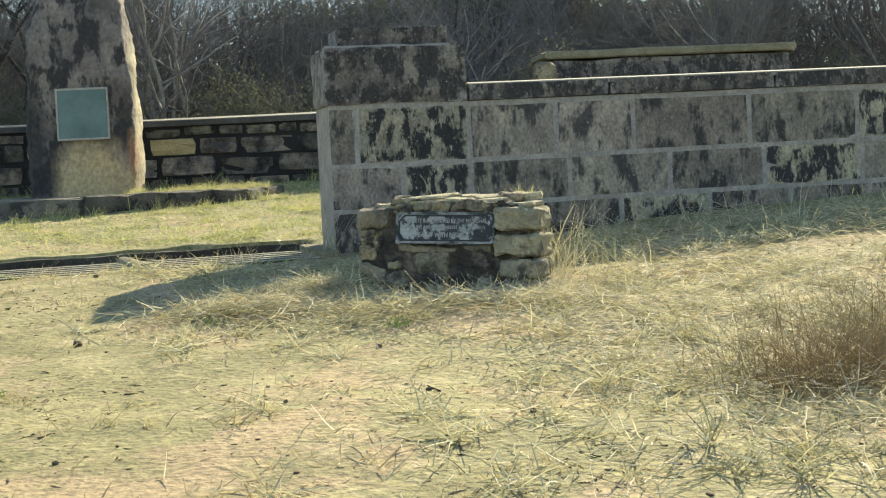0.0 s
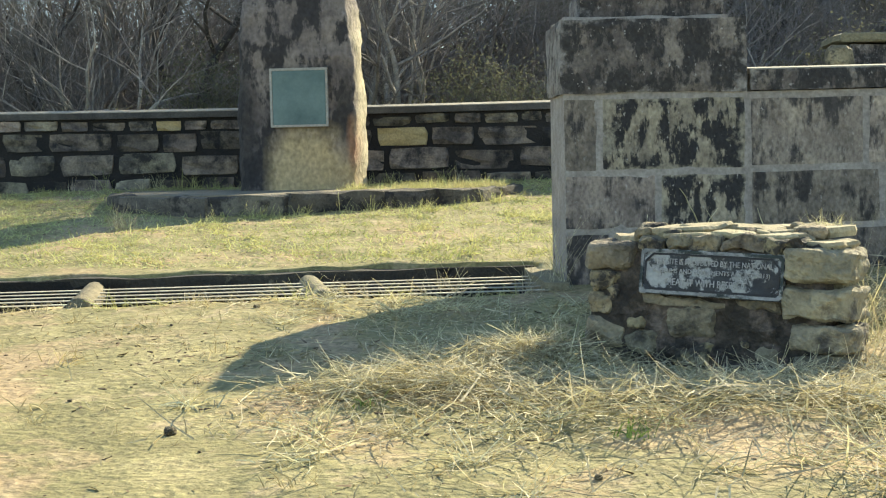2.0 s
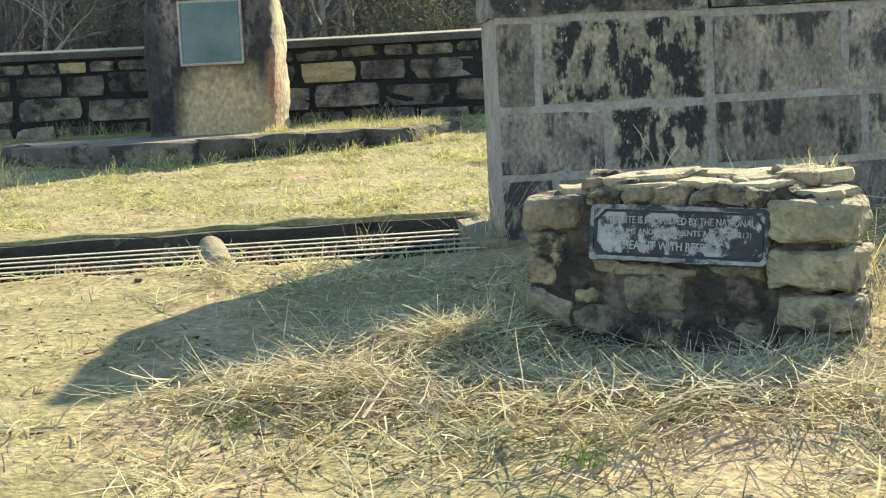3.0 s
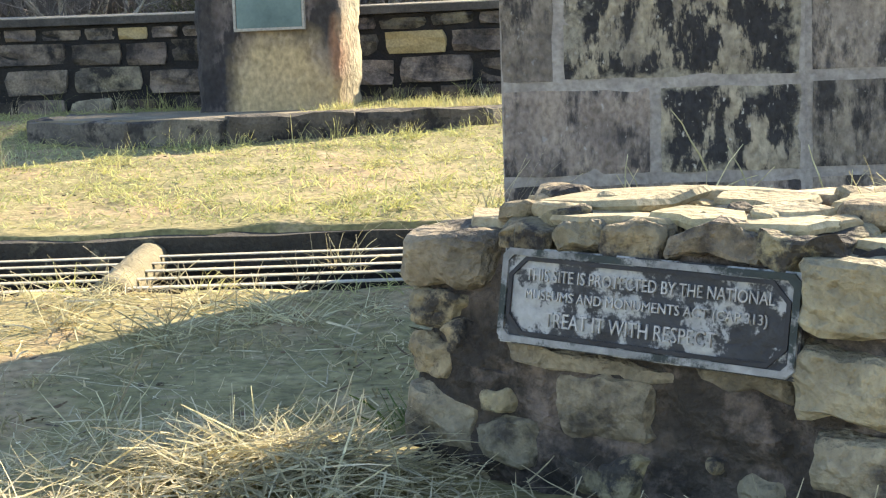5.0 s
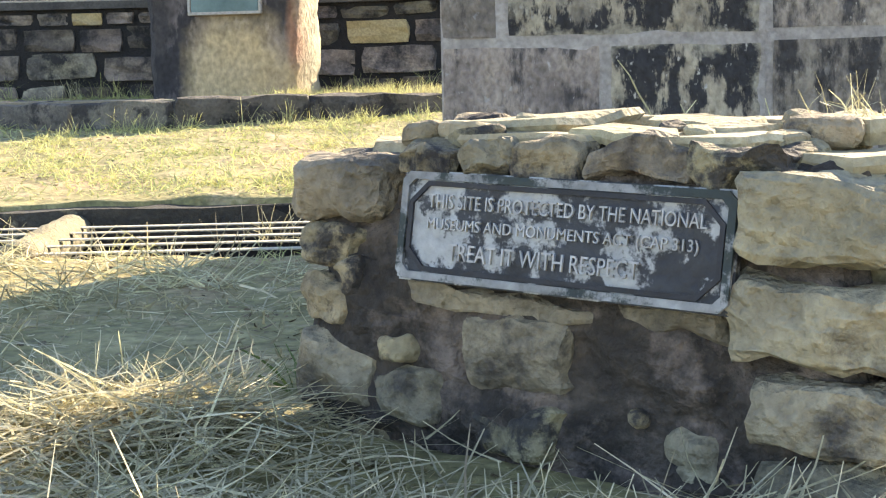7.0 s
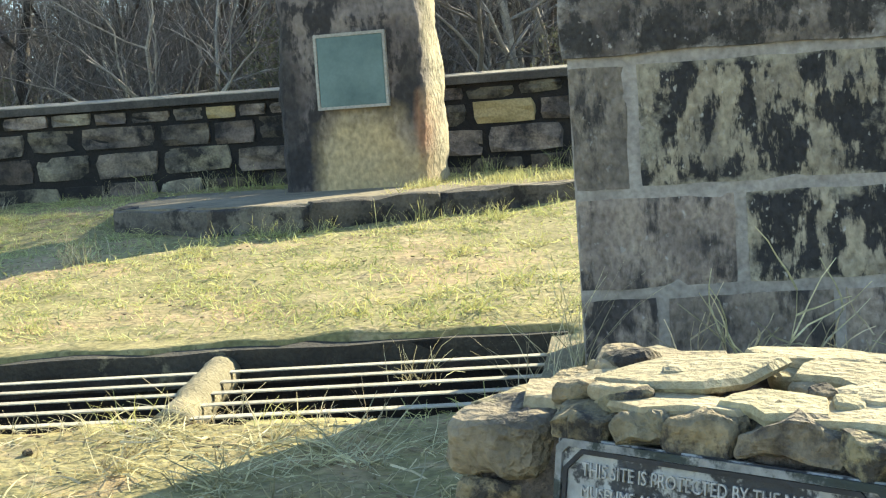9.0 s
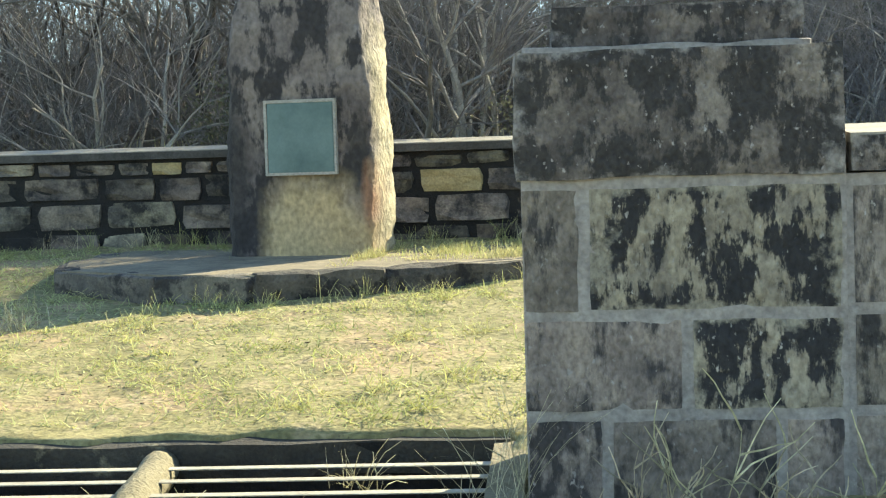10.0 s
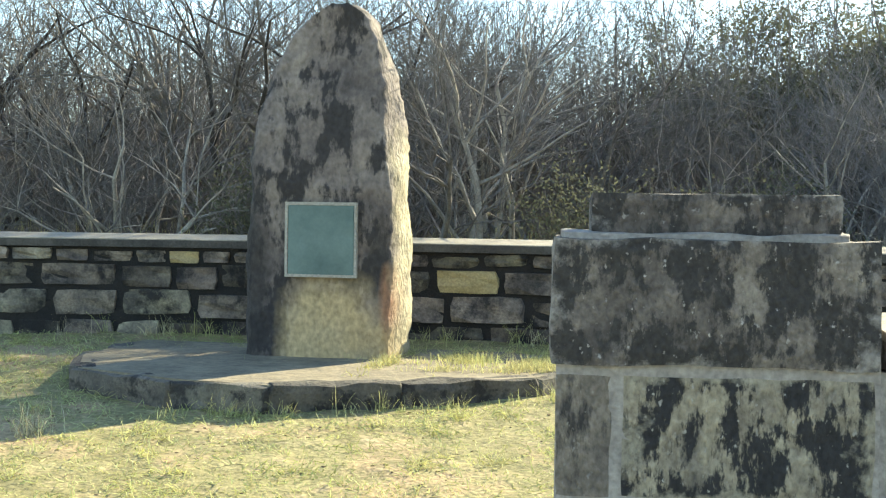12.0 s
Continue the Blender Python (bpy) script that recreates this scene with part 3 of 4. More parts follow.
def build_cairn():
    c = empty("plaque_cairn", CAIRN, "squat mortared fieldstone cairn with pale flagstones on top", "cairn")
    body = stone((0.86, 0.52, 0.6), 26, 12, 0.034, 301, 10)
    for v in body.verts:
        k = 1.0 + 0.1 * (0.15 - v.co.z)
        v.co.x *= k
        v.co.y = v.co.y * k
        v.co.x += -0.38 * (v.co.y + 0.26) * smoothstep(0.1, 0.4, v.co.x) - 0.035 * smoothstep(0.1, 0.4, -v.co.x)
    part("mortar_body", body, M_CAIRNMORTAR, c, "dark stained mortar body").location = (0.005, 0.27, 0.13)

    def face_stone(u0, u1, z0, z1, proud, depth, seed, power=5, mat=M_CAIRN, rough=0.016):
        ob = part("stone", stone((u1 - u0, depth, z1 - z0), 7, power, rough * 1.25, seed, 13), mat, c)
        ob.matrix_local = pose((u0 + u1) / 2, depth / 2 - proud * 0.55, (z0 + z1) / 2, 0, random.Random(seed).uniform(-5, 5), random.Random(seed + 1).uniform(-4, 4))
        return ob

    rows = ((-0.475, -0.3, 0.335, 0.43, 0.05, 0.2, 6), (-0.465, -0.35, 0.265, 0.335, 0.035, 0.16, 6), (-0.385, -0.35, 0.225, 0.285, 0.04, 0.1, 5),
            (-0.47, -0.36, 0.17, 0.245, 0.03, 0.16, 5), (-0.495, -0.32, 0.03, 0.165, 0.05, 0.2, 4), (-0.34, -0.19, 0.025, 0.115, 0.035, 0.14, 4), (-0.32, -0.25, 0.12, 0.165, 0.02, 0.1, 4),
            (-0.165, 0.005, 0.1, 0.205, 0.035, 0.16, 8), (-0.155, 0.0, 0.0, 0.082, 0.045, 0.16, 6), (0.15, 0.245, -0.01, 0.085, 0.04, 0.14, 3),
            (0.1, 0.14, 0.07, 0.09, 0.03, 0.08, 4), (-0.4, -0.3, -0.03, 0.04, 0.04, 0.14, 4), (-0.26, 0.06, 0.212, 0.24, 0.006, 0.1, 9), (0.05, 0.25, 0.2, 0.235, 0.004, 0.1, 9))
    pale_rows = ((0.255, 0.485, 0.305, 0.415, 0.06, 0.27, 10), (0.25, 0.49, 0.175, 0.29, 0.065, 0.28, 9), (0.265, 0.5, 0.07, 0.165, 0.07, 0.27, 7), (0.28, 0.5, -0.03, 0.06, 0.075, 0.28, 7))
    for i, (u0, u1, z0, z1, proud, depth, power) in enumerate(pale_rows):
        face_stone(u0, u1, z0, z1, proud, depth, 360 + i, power, M_CAIRNCLEAN)
    for i, (u0, u1, z0, z1, proud, depth, power) in enumerate(rows):
        face_stone(u0, u1, z0, z1, proud * 0.8, depth, 310 + i, power, M_CAIRNCLEAN if i in (0, 4, 5, 7, 9, 12, 13) else M_CAIRN)
    x, rnd = -0.27, random.Random(8)
    k = 340
    while x < 0.27:
        n = x + rnd.uniform(0.09, 0.16)
        k += 1
        face_stone(x, n - 0.004, 0.402, 0.45, 0.002 + rnd.uniform(0, 0.018), 0.16, k, 8, M_CAIRN if k % 2 else M_CAIRNCLEAN, 0.02)
        x = n
    # side and back courses
    for side, u in ((1, 0.41), (-1, -0.4)):
        for r in range(4):
            for j in range(2):
                k += 1
                ob = part("stone", stone((0.12, 0.2, 0.1), 3, 5, 0.014, k, 9), M_CAIRN, c)
                ob.location = (u + side * 0.02 - (0.05 + 0.08 * j if side > 0 else 0.03), 0.2 + 0.2 * j + rnd.uniform(-0.02, 0.02), 0.05 + 0.11 * r)
    # flagstones laid on top
    tops = ((-0.15, 0.22, 0.474, 0.32, 0.22, 0.02, 3), (0.1, 0.3, 0.468, 0.2, 0.15, 0.018, -12), (0.28, 0.33, 0.464, 0.18, 0.16, 0.022, 20), (-0.1, 0.07, 0.456, 0.24, 0.12, 0.016, 5),
            (0.06, 0.1, 0.458, 0.16, 0.14, 0.02, -20), (0.2, 0.1, 0.453, 0.2, 0.14, 0.018, 8), (0.35, 0.13, 0.43, 0.23, 0.2, 0.022, -4), (-0.32, 0.16, 0.44, 0.2, 0.2, 0.03, 12),
            (0.2, 0.2, 0.46, 0.14, 0.12, 0.02, 33), (0.33, 0.3, 0.46, 0.18, 0.18, 0.035, -8), (-0.29, 0.36, 0.45, 0.22, 0.2, 0.03, -10), (0.0, 0.42, 0.46, 0.3, 0.16, 0.03, 6), (0.18, 0.46, 0.46, 0.24, 0.14, 0.03, 2))
    for i, (u, v, z, w, d, h, rz) in enumerate(tops):
        bm = bmesh.new()
        r2, n = random.Random(400 + i), 11
        ringz = []
        for zz, grow in ((-0.5, 0.96), (0.0, 1.03), (0.5, 0.97)):
            ringz.append([])
            for a in range(n):
                r2.seed(400 + i * 50 + a)
                rr = r2.uniform(0.68, 1.15)
                ang = 2 * math.pi * a / n
                cx, cy = math.cos(ang), math.sin(ang)
                sq = 1 / max(abs(cx), abs(cy)) ** 0.6
                ringz[-1].append(bm.verts.new((cx * rr * sq * w / 2 * grow, cy * rr * sq * d / 2 * grow, zz * h + 0.009 * noise.noise((cx * 2 + i, cy * 2, 0.4)))))
        for a, b in zip(ringz, ringz[1:]):
            for j in range(n):
                bm.faces.new((a[j], a[(j + 1) % n], b[(j + 1) % n], b[j]))
        bm.faces.new(ringz[0][::-1])
        bm.faces.new(ringz[-1])
        ob = part("flagstone", bm, M_SLAB, c)
        ob.matrix_local = pose(u, v, z, r2.uniform(-2.5, 2.5), r2.uniform(-2.5, 2.5), rz)
    # loose rubble between and behind the flagstones
    for i in range(34):
        r3 = random.Random(900 + i)
        w = r3.uniform(0.04, 0.11)
        ob = part("rubble", stone((w, w * r3.uniform(0.6, 1), w * r3.uniform(0.3, 0.5)), 3, 3.5, 0.008, 900 + i, 14), M_SLAB if r3.random() < 0.6 else M_CAIRN, c)
        ob.matrix_local = pose(r3.uniform(-0.36, 0.3), r3.uniform(0.02, 0.48), 0.452 + r3.uniform(-0.008, 0.012), r3.uniform(-8, 8), r3.uniform(-8, 8), r3.uniform(0, 180))
    # the plaque
    p = part("plaque", box((-0.26, -0.01, -0.08), (0.26, 0.012, 0.08), 0.004), M_PLAQUE, c, "cast iron plaque with flaking black and white paint")
    p.matrix_local = pose(0.005, -0.012, 0.325, -9, 2.0, 0)
    for w, h, cut, t, y, mt in ((0.515, 0.155, 0.012, 0.011, -0.016, M_BORDER), (0.488, 0.13, 0.03, 0.007, -0.0145, M_DARKLINE)):
        part("border", octagon_band(w, h, cut, t, -0.009, y), mt, p)
    for words, width, height, x, z in (("THIS SITE IS PROTECTED BY THE NATIONAL", 0.43, 0.02, 0.004, 0.037), ("MUSEUMS AND MONUMENTS ACT (CAP 313)", 0.42, 0.021, 0.0, 0.002),
                                       ("TREAT IT WITH RESPECT", 0.3, 0.024, -0.02, -0.034)):
        ob = new("lettering", text_mesh(words, width, height, 0.005))
        ob.parent = p
        ob.location = (x, -0.0095, z)


build_cairn()


# ---- cattle grid ----
def build_grid():
    g = empty("cattle_grid", GRID, "cattle grid of pale steel bars over a concrete pit", "cattle grid")
    L, H = GRID_LEN, GRID_HALF
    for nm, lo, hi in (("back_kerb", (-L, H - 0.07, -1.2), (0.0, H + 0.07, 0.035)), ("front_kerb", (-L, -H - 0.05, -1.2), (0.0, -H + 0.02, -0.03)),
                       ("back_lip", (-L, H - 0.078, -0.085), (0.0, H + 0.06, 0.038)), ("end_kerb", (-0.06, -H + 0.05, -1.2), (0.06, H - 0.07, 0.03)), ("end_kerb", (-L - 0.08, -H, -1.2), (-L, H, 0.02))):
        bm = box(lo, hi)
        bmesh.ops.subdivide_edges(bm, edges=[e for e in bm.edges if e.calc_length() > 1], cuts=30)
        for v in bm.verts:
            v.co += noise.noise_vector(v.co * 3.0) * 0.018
        # pit walls and back lip take the concrete with shade in its colour
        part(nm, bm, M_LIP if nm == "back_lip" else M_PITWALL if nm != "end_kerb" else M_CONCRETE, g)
    for y in (0.29, 0.1, -0.095, -0.285, -0.475):
        bm = box((-L, y - 0.023, -0.009), (-0.03, y + 0.023, -0.005), 0.0015)
        part("bar", bm, M_BAR, g, "pale worn steel bar")
    for x in (-1.19, -2.36, -3.56):
        bm, rings = bmesh.new(), []
        for i in range(13):
            yy = -0.53 + 1.0 * i / 12
            ring = []
            for a in range(9):
                ang = math.pi * a / 8
                ring.append((x - 0.13 * yy + 0.068 * math.cos(ang), yy, -0.045 + 0.072 * math.sin(ang)))
            ring += [(x - 0.13 * yy - 0.05, yy, -0.085), (x - 0.13 * yy + 0.05, yy, -0.085)]
            rings.append([bm.verts.new(Vector(q) + noise.noise_vector(Vector(q) * 12) * 0.009) for q in ring])
        n = len(rings[0])
        for a, b in zip(rings, rings[1:]):
            for j in range(n):
                bm.faces.new((a[j], a[(j + 1) % n], b[(j + 1) % n], b[j]))
        bm.faces.new(rings[0])
        bm.faces.new(rings[-1][::-1])
        bmesh.ops.recalc_face_normals(bm, faces=bm.faces[:])
        part("cross_beam", bm, M_CONCRETE, g, "round-topped concrete cross beam", smooth=True)


build_grid()


# ---- straw and grass ----
def ribbons(name, base, heading, length, rise, bend, width, mat, label, category, flat=True, parent=None, kind="stuff", st=4):
    """Bent tapering strips. base (n,3); heading in radians; rise: start slope; bend: change of slope along it."""
    n = len(base)
    pts = np.zeros((n, st, 3))
    pts[:, 0] = base
    h = np.array(heading)
    for i in range(1, st):
        slope = rise + bend * (i - 0.5) / (st - 1)
        step = length / (st - 1)
        hh = h + 0.35 * (np.random.rand(n) - 0.5)
        pts[:, i, 0] = pts[:, i - 1, 0] + np.cos(hh) * np.cos(slope) * step
        pts[:, i, 1] = pts[:, i - 1, 1] + np.sin(hh) * np.cos(slope) * step
        pts[:, i, 2] = pts[:, i - 1, 2] + np.sin(slope) * step
    roll = (np.random.rand(n) - 0.5) * (1.6 if flat else 3.0)
    side = np.stack([-np.sin(h) * np.cos(roll), np.cos(h) * np.cos(roll), np.sin(roll)], -1)[:, None, :]
    taper = np.linspace(1, 0.35, st)[None, :, None] * np.reshape(width, (-1, 1, 1)) / 2
    v = np.stack([pts + side * taper, pts - side * taper], 2).reshape(-1, 3)
    idx = np.arange(n)[:, None] * (2 * st)
    quads = np.concatenate([np.stack([idx[:, 0] + 2 * i, idx[:, 0] + 2 * i + 1, idx[:, 0] + 2 * i + 3, idx[:, 0] + 2 * i + 2], -1) for i in range(st - 1)])
    me = bpy.data.meshes.new(name)
    me.vertices.add(len(v))
    me.vertices.foreach_set("co", v.ravel())
    me.loops.add(quads.size)
    me.loops.foreach_set("vertex_index", quads.ravel())
    me.polygons.add(len(quads))
    me.polygons.foreach_set("loop_start", np.arange(0, quads.size, 4))
    me.polygons.foreach_set("loop_total", np.full(len(quads), 4))
    me.update()
    me.validate()
    me.materials.append(mat)
    ob = new(name, me)
    if parent:
        ob.parent = parent
    else:
        tagged(ob, label, category, kind=kind)
    return ob


def blocked(x, y):
    """Where nothing grows: pillar, walls, cairn, grid pit, platform body."""
    if -0.08 < x < 9.9 and 0.0 < y - 0.123 * x < 0.63:
        return True
    q = GRID_INV @ Vector((x, y, 0))
    if -GRID_LEN < q.x < -0.03 and -GRID_HALF - 0.02 < q.y < GRID_HALF + 0.04:
        return True
    c = CAIRN.inverted() @ Vector((x, y, 0))
    return -0.5 < c.x < 0.5 and -0.05 < c.y < 0.56


def scatter(count, xr, yr, density, seed):
    rnd, out = random.Random(seed), []
    while len(out) < count:
        x, y = rnd.uniform(*xr), rnd.uniform(*yr)
        if rnd.random() < density(x, y) and not blocked(x, y):
            out.append((x, y, ground_z(x, y)))
    return np.array(out)


def blob(x, y, cx, cy, rx, ry):
    return math.exp(-((x - cx) / rx) ** 2 - ((y - cy) / ry) ** 2)


def straw_density(x, y):
    n = 0.5 + 0.9 * noise.noise((x * 1.7, y * 1.7, 5.0)) + 0.5 * noise.noise((x * 5.0, y * 5.0, 9.0))
    d = 0.9 * blob(x, y, 0.3, -2.85, 0.9, 0.4) + 0.8 * blob(x, y, -0.35, -2.3, 0.4, 0.4) + 0.95 * smoothstep(0.6, 1.5, x) * smoothstep(-6.5, -4.0, y)
    d += 0.6 * blob(x, y, 0.9, -5.2, 0.7, 0.6) + 0.5 * blob(x, y, 1.5, -6.5, 1.0, 1.0) + 0.05 * smoothstep(-1.2, 0.4, x)
    d += 0.3 * blob(x, y, -0.55, -1.25, 0.75, 0.75)
    d += 1.0 * blob(x, y, -0.1, -2.06, 0.24, 0.16) + 0.5 * blob(x, y, -0.4, -2.5, 0.4, 0.2) + 0.5 * blob(x, y, 0.55, -2.75, 0.6, 0.22)
    d += 0.6 * blob(x, y, -0.9, -0.55, 1.4, 0.12) + 1.3 * blob(x, y, 0.5, -2.5, 0.55, 0.22) + 0.7 * blob(x, y, 0.9, -3.8, 0.8, 0.7) + 0.008
    return max(0.0, d * (0.12 + n) * 1.2)


def build_straw():
    b = scatter(27000, (-4.0, 4.6), (-8.6, 0.0), straw_density, 21)
    n = len(b)
    thick = np.array([straw_density(x, y) for x, y, _ in b])
    b[:, 2] += np.random.rand(n) * np.clip(thick, 0, 0.9) * 0.085
    ribbons("straw_litter", b, np.random.rand(n) * 6.283, 0.03 + np.random.rand(n) ** 2 * 0.17, (np.random.rand(n) - 0.4) * 0.7, (np.random.rand(n) - 0.6) * 0.9,
            0.002 + np.random.rand(n) * 0.0035, M_STRAW, "matted pale dry straw lying on the soil", "straw")
    # matted heaps beside and before the cairn
    b = scatter(7500, (-1.0, 1.6), (-3.3, -1.8), lambda x, y: blob(x, y, -0.1, -2.06, 0.24, 0.15) + 0.45 * blob(x, y, -0.4, -2.5, 0.4, 0.16) + 0.4 * blob(x, y, 0.6, -2.72, 0.6, 0.16) + 0.7 * blob(x, y, 0.45, -2.46, 0.5, 0.14), 26)
    n = len(b)
    b[:, 2] += np.random.rand(n) * 0.05
    ribbons("straw_heap", b, np.random.rand(n) * 6.283, 0.06 + np.random.rand(n) * 0.14, (np.random.rand(n) - 0.4) * 0.7, (np.random.rand(n) - 0.6) * 1.2,
            0.0022 + np.random.rand(n) * 0.0035, M_STRAW, "heap of matted pale straw beside the cairn", "straw")
    # coarse stalks
    b = scatter(1000, (-1.2, 4.0), (-7.5, -0.1), straw_density, 22)
    n = len(b)
    b[:, 2] += 0.01 + np.random.rand(n) * 0.06
    ribbons("straw_stalks", b, np.random.rand(n) * 6.283, 0.1 + np.random.rand(n) * 0.18, (np.random.rand(n) - 0.3) * 0.7, (np.random.rand(n) - 0.5) * 2.0,
            0.004 + np.random.rand(n) * 0.004, M_STRAW, "thick bleached grass stalks among the straw", "straw")


build_straw()


def build_litter():
    def where(x, y):
        return 0.1 + 0.9 * smoothstep(0.0, 0.4, noise.noise((x * 1.4, y * 1.4, 21.0)) + 0.4 * noise.noise((x * 5, y * 5, 23.0)))
    b = scatter(9000, (-4.2, 4.2), (-8.8, -0.3), where, 41)
    n = len(b)
    ribbons("leaf_litter", b, np.random.rand(n) * 6.283, 0.01 + np.random.rand(n) ** 3 * 0.05, (np.random.rand(n) - 0.3) * 0.4, (np.random.rand(n) - 0.5) * 0.6,
            0.004 + np.random.rand(n) * 0.009, M_LITTER, "dark brown leaf litter and bark crumbs on soil", "leaf litter")


M_LITTER = material("brown_litter", [(0.07, 0.045, 0.028), (0.22, 0.14, 0.08)], 8, bump=0, vary=0.4, island=True)
build_litter()


def lawn_density(x, y):
    return 0.25 + 0.75 * smoothstep(-0.15, 0.3, noise.noise((x * 2.2, y * 2.2, 1.0)) + 0.5 * noise.noise((x * 7, y * 7, 3.0)))


def build_lawn():
    b = scatter(38000, (-5.4, 0.3), (0.8, 6.4), lawn_density, 31)
    n = len(b)
    ribbons("lawn_grass", b, np.random.rand(n) * 6.283, 0.015 + np.random.rand(n) ** 3 * 0.06, 0.05 + np.random.rand(n) * 0.8, (np.random.rand(n) - 0.6) * 1.2,
            0.004 + np.random.rand(n) * 0.005, M_LAWN, "short dry yellow-green grass inside the enclosure", "grass", st=3)

    def outer(x, y):
        return 0.05 + 0.9 * blob(x, y, -0.5, -1.1, 0.9, 0.8) + 0.95 * smoothstep(0.02, 0.4, noise.noise((x * 1.9, y * 1.9, 11.0)) + 0.5 * noise.noise((x * 6, y * 6, 13.0)))
    b = scatter(14000, (-5.0, 4.5), (-8.8, -0.1), outer, 32)
    n = len(b)
    ribbons("ground_grass", b, np.random.rand(n) * 6.283, 0.012 + np.random.rand(n) ** 3 * 0.05, 0.1 + np.random.rand(n) * 0.9, (np.random.rand(n) - 0.6) * 1.2,
            0.003 + np.random.rand(n) * 0.004, M_TRODDEN, "thin trampled dry grass on bare soil", "grass", st=3)


build_lawn()


def build_clumps():
    """Small standing clumps: green-yellow ones on the lawn, bleached ones in the straw."""
    for name, count, blades, xr, yr, dens, mat, hi, label in (
            ("lawn_clumps", 170, 26, (-5.0, 0.1), (0.9, 5.9), lawn_density, M_LAWN, 0.09, "small clumps of longer grass dotted over the lawn"),
            ("straw_clumps", 400, 34, (-1.2, 4.2), (-7.6, -0.2), straw_density, M_STRAW, 0.15, "bleached standing clumps in the straw"),
            ("outer_clumps", 190, 16, (-4.0, 1.5), (-8.2, -0.5), lambda x, y: 0.35 + 0.65 * blob(x, y, -0.5, -1.2, 0.9, 0.8), M_TRODDEN, 0.06, "low yellow-green clumps on the bare soil")):
        c = scatter(count, xr, yr, dens, len(name) * 7)
        b = np.repeat(c, blades, 0)
        n = len(b)
        b[:, :2] += np.random.randn(n, 2) * 0.035
        ribbons(name, b, np.random.rand(n) * 6.283, hi * (0.35 + np.random.rand(n)), (0.0 if mat is M_STRAW else 0.3) + np.random.rand(n) * 0.9, (np.random.rand(n) - 0.8) * 1.6,
                0.003 + np.random.rand(n) * 0.004, mat, label, "grass", flat=False)


build_clumps()


def build_platform_grass():
    b = scatter(5200, (-1.85, -0.5), (3.7, 5.9), lambda x, y: smoothstep(-0.1, 0.3, noise.noise((x * 2.4, y * 2.4, 4)) + 0.4 * (x + 1.4)) * smoothstep(0.0, 0.25, y - 3.95 - 0.75 * max(0, x + 1.5)), 36)
    b[:, 2] = 0.348
    n = len(b)
    ribbons("platform_grass", b, np.random.rand(n) * 6.283, 0.015 + np.random.rand(n) ** 2 * 0.07, 0.2 + np.random.rand(n) * 1.0, (np.random.rand(n) - 0.6) * 1.2,
            0.004 + np.random.rand(n) * 0.004, M_LAWN, "sunlit yellow grass growing on the platform", "grass", st=3)


build_platform_grass()


def tuft(x, y, count, height, spread, mat, label, seed, lean=0.35, z=None, width=0.005, name="grass_tuft"):
    r = np.random.RandomState(seed)
    np.random.seed(seed)
    base = np.zeros((count, 3))
    base[:, 0], base[:, 1] = r.randn(count) * spread, r.randn(count) * spread
    zz = ground_z(x, y) if z is None else z
    ob = ribbons(name, base, r.rand(count) * 6.283, height * (0.4 + 0.7 * r.rand(count)), 1.5 - r.rand(count) * lean, -r.rand(count) * 1.1, width * (0.6 + 0.7 * r.rand(count)),
                 mat, label, "grass", flat=False, kind="stuff")
    ob.location = (x, y, zz - 0.004)
    return ob


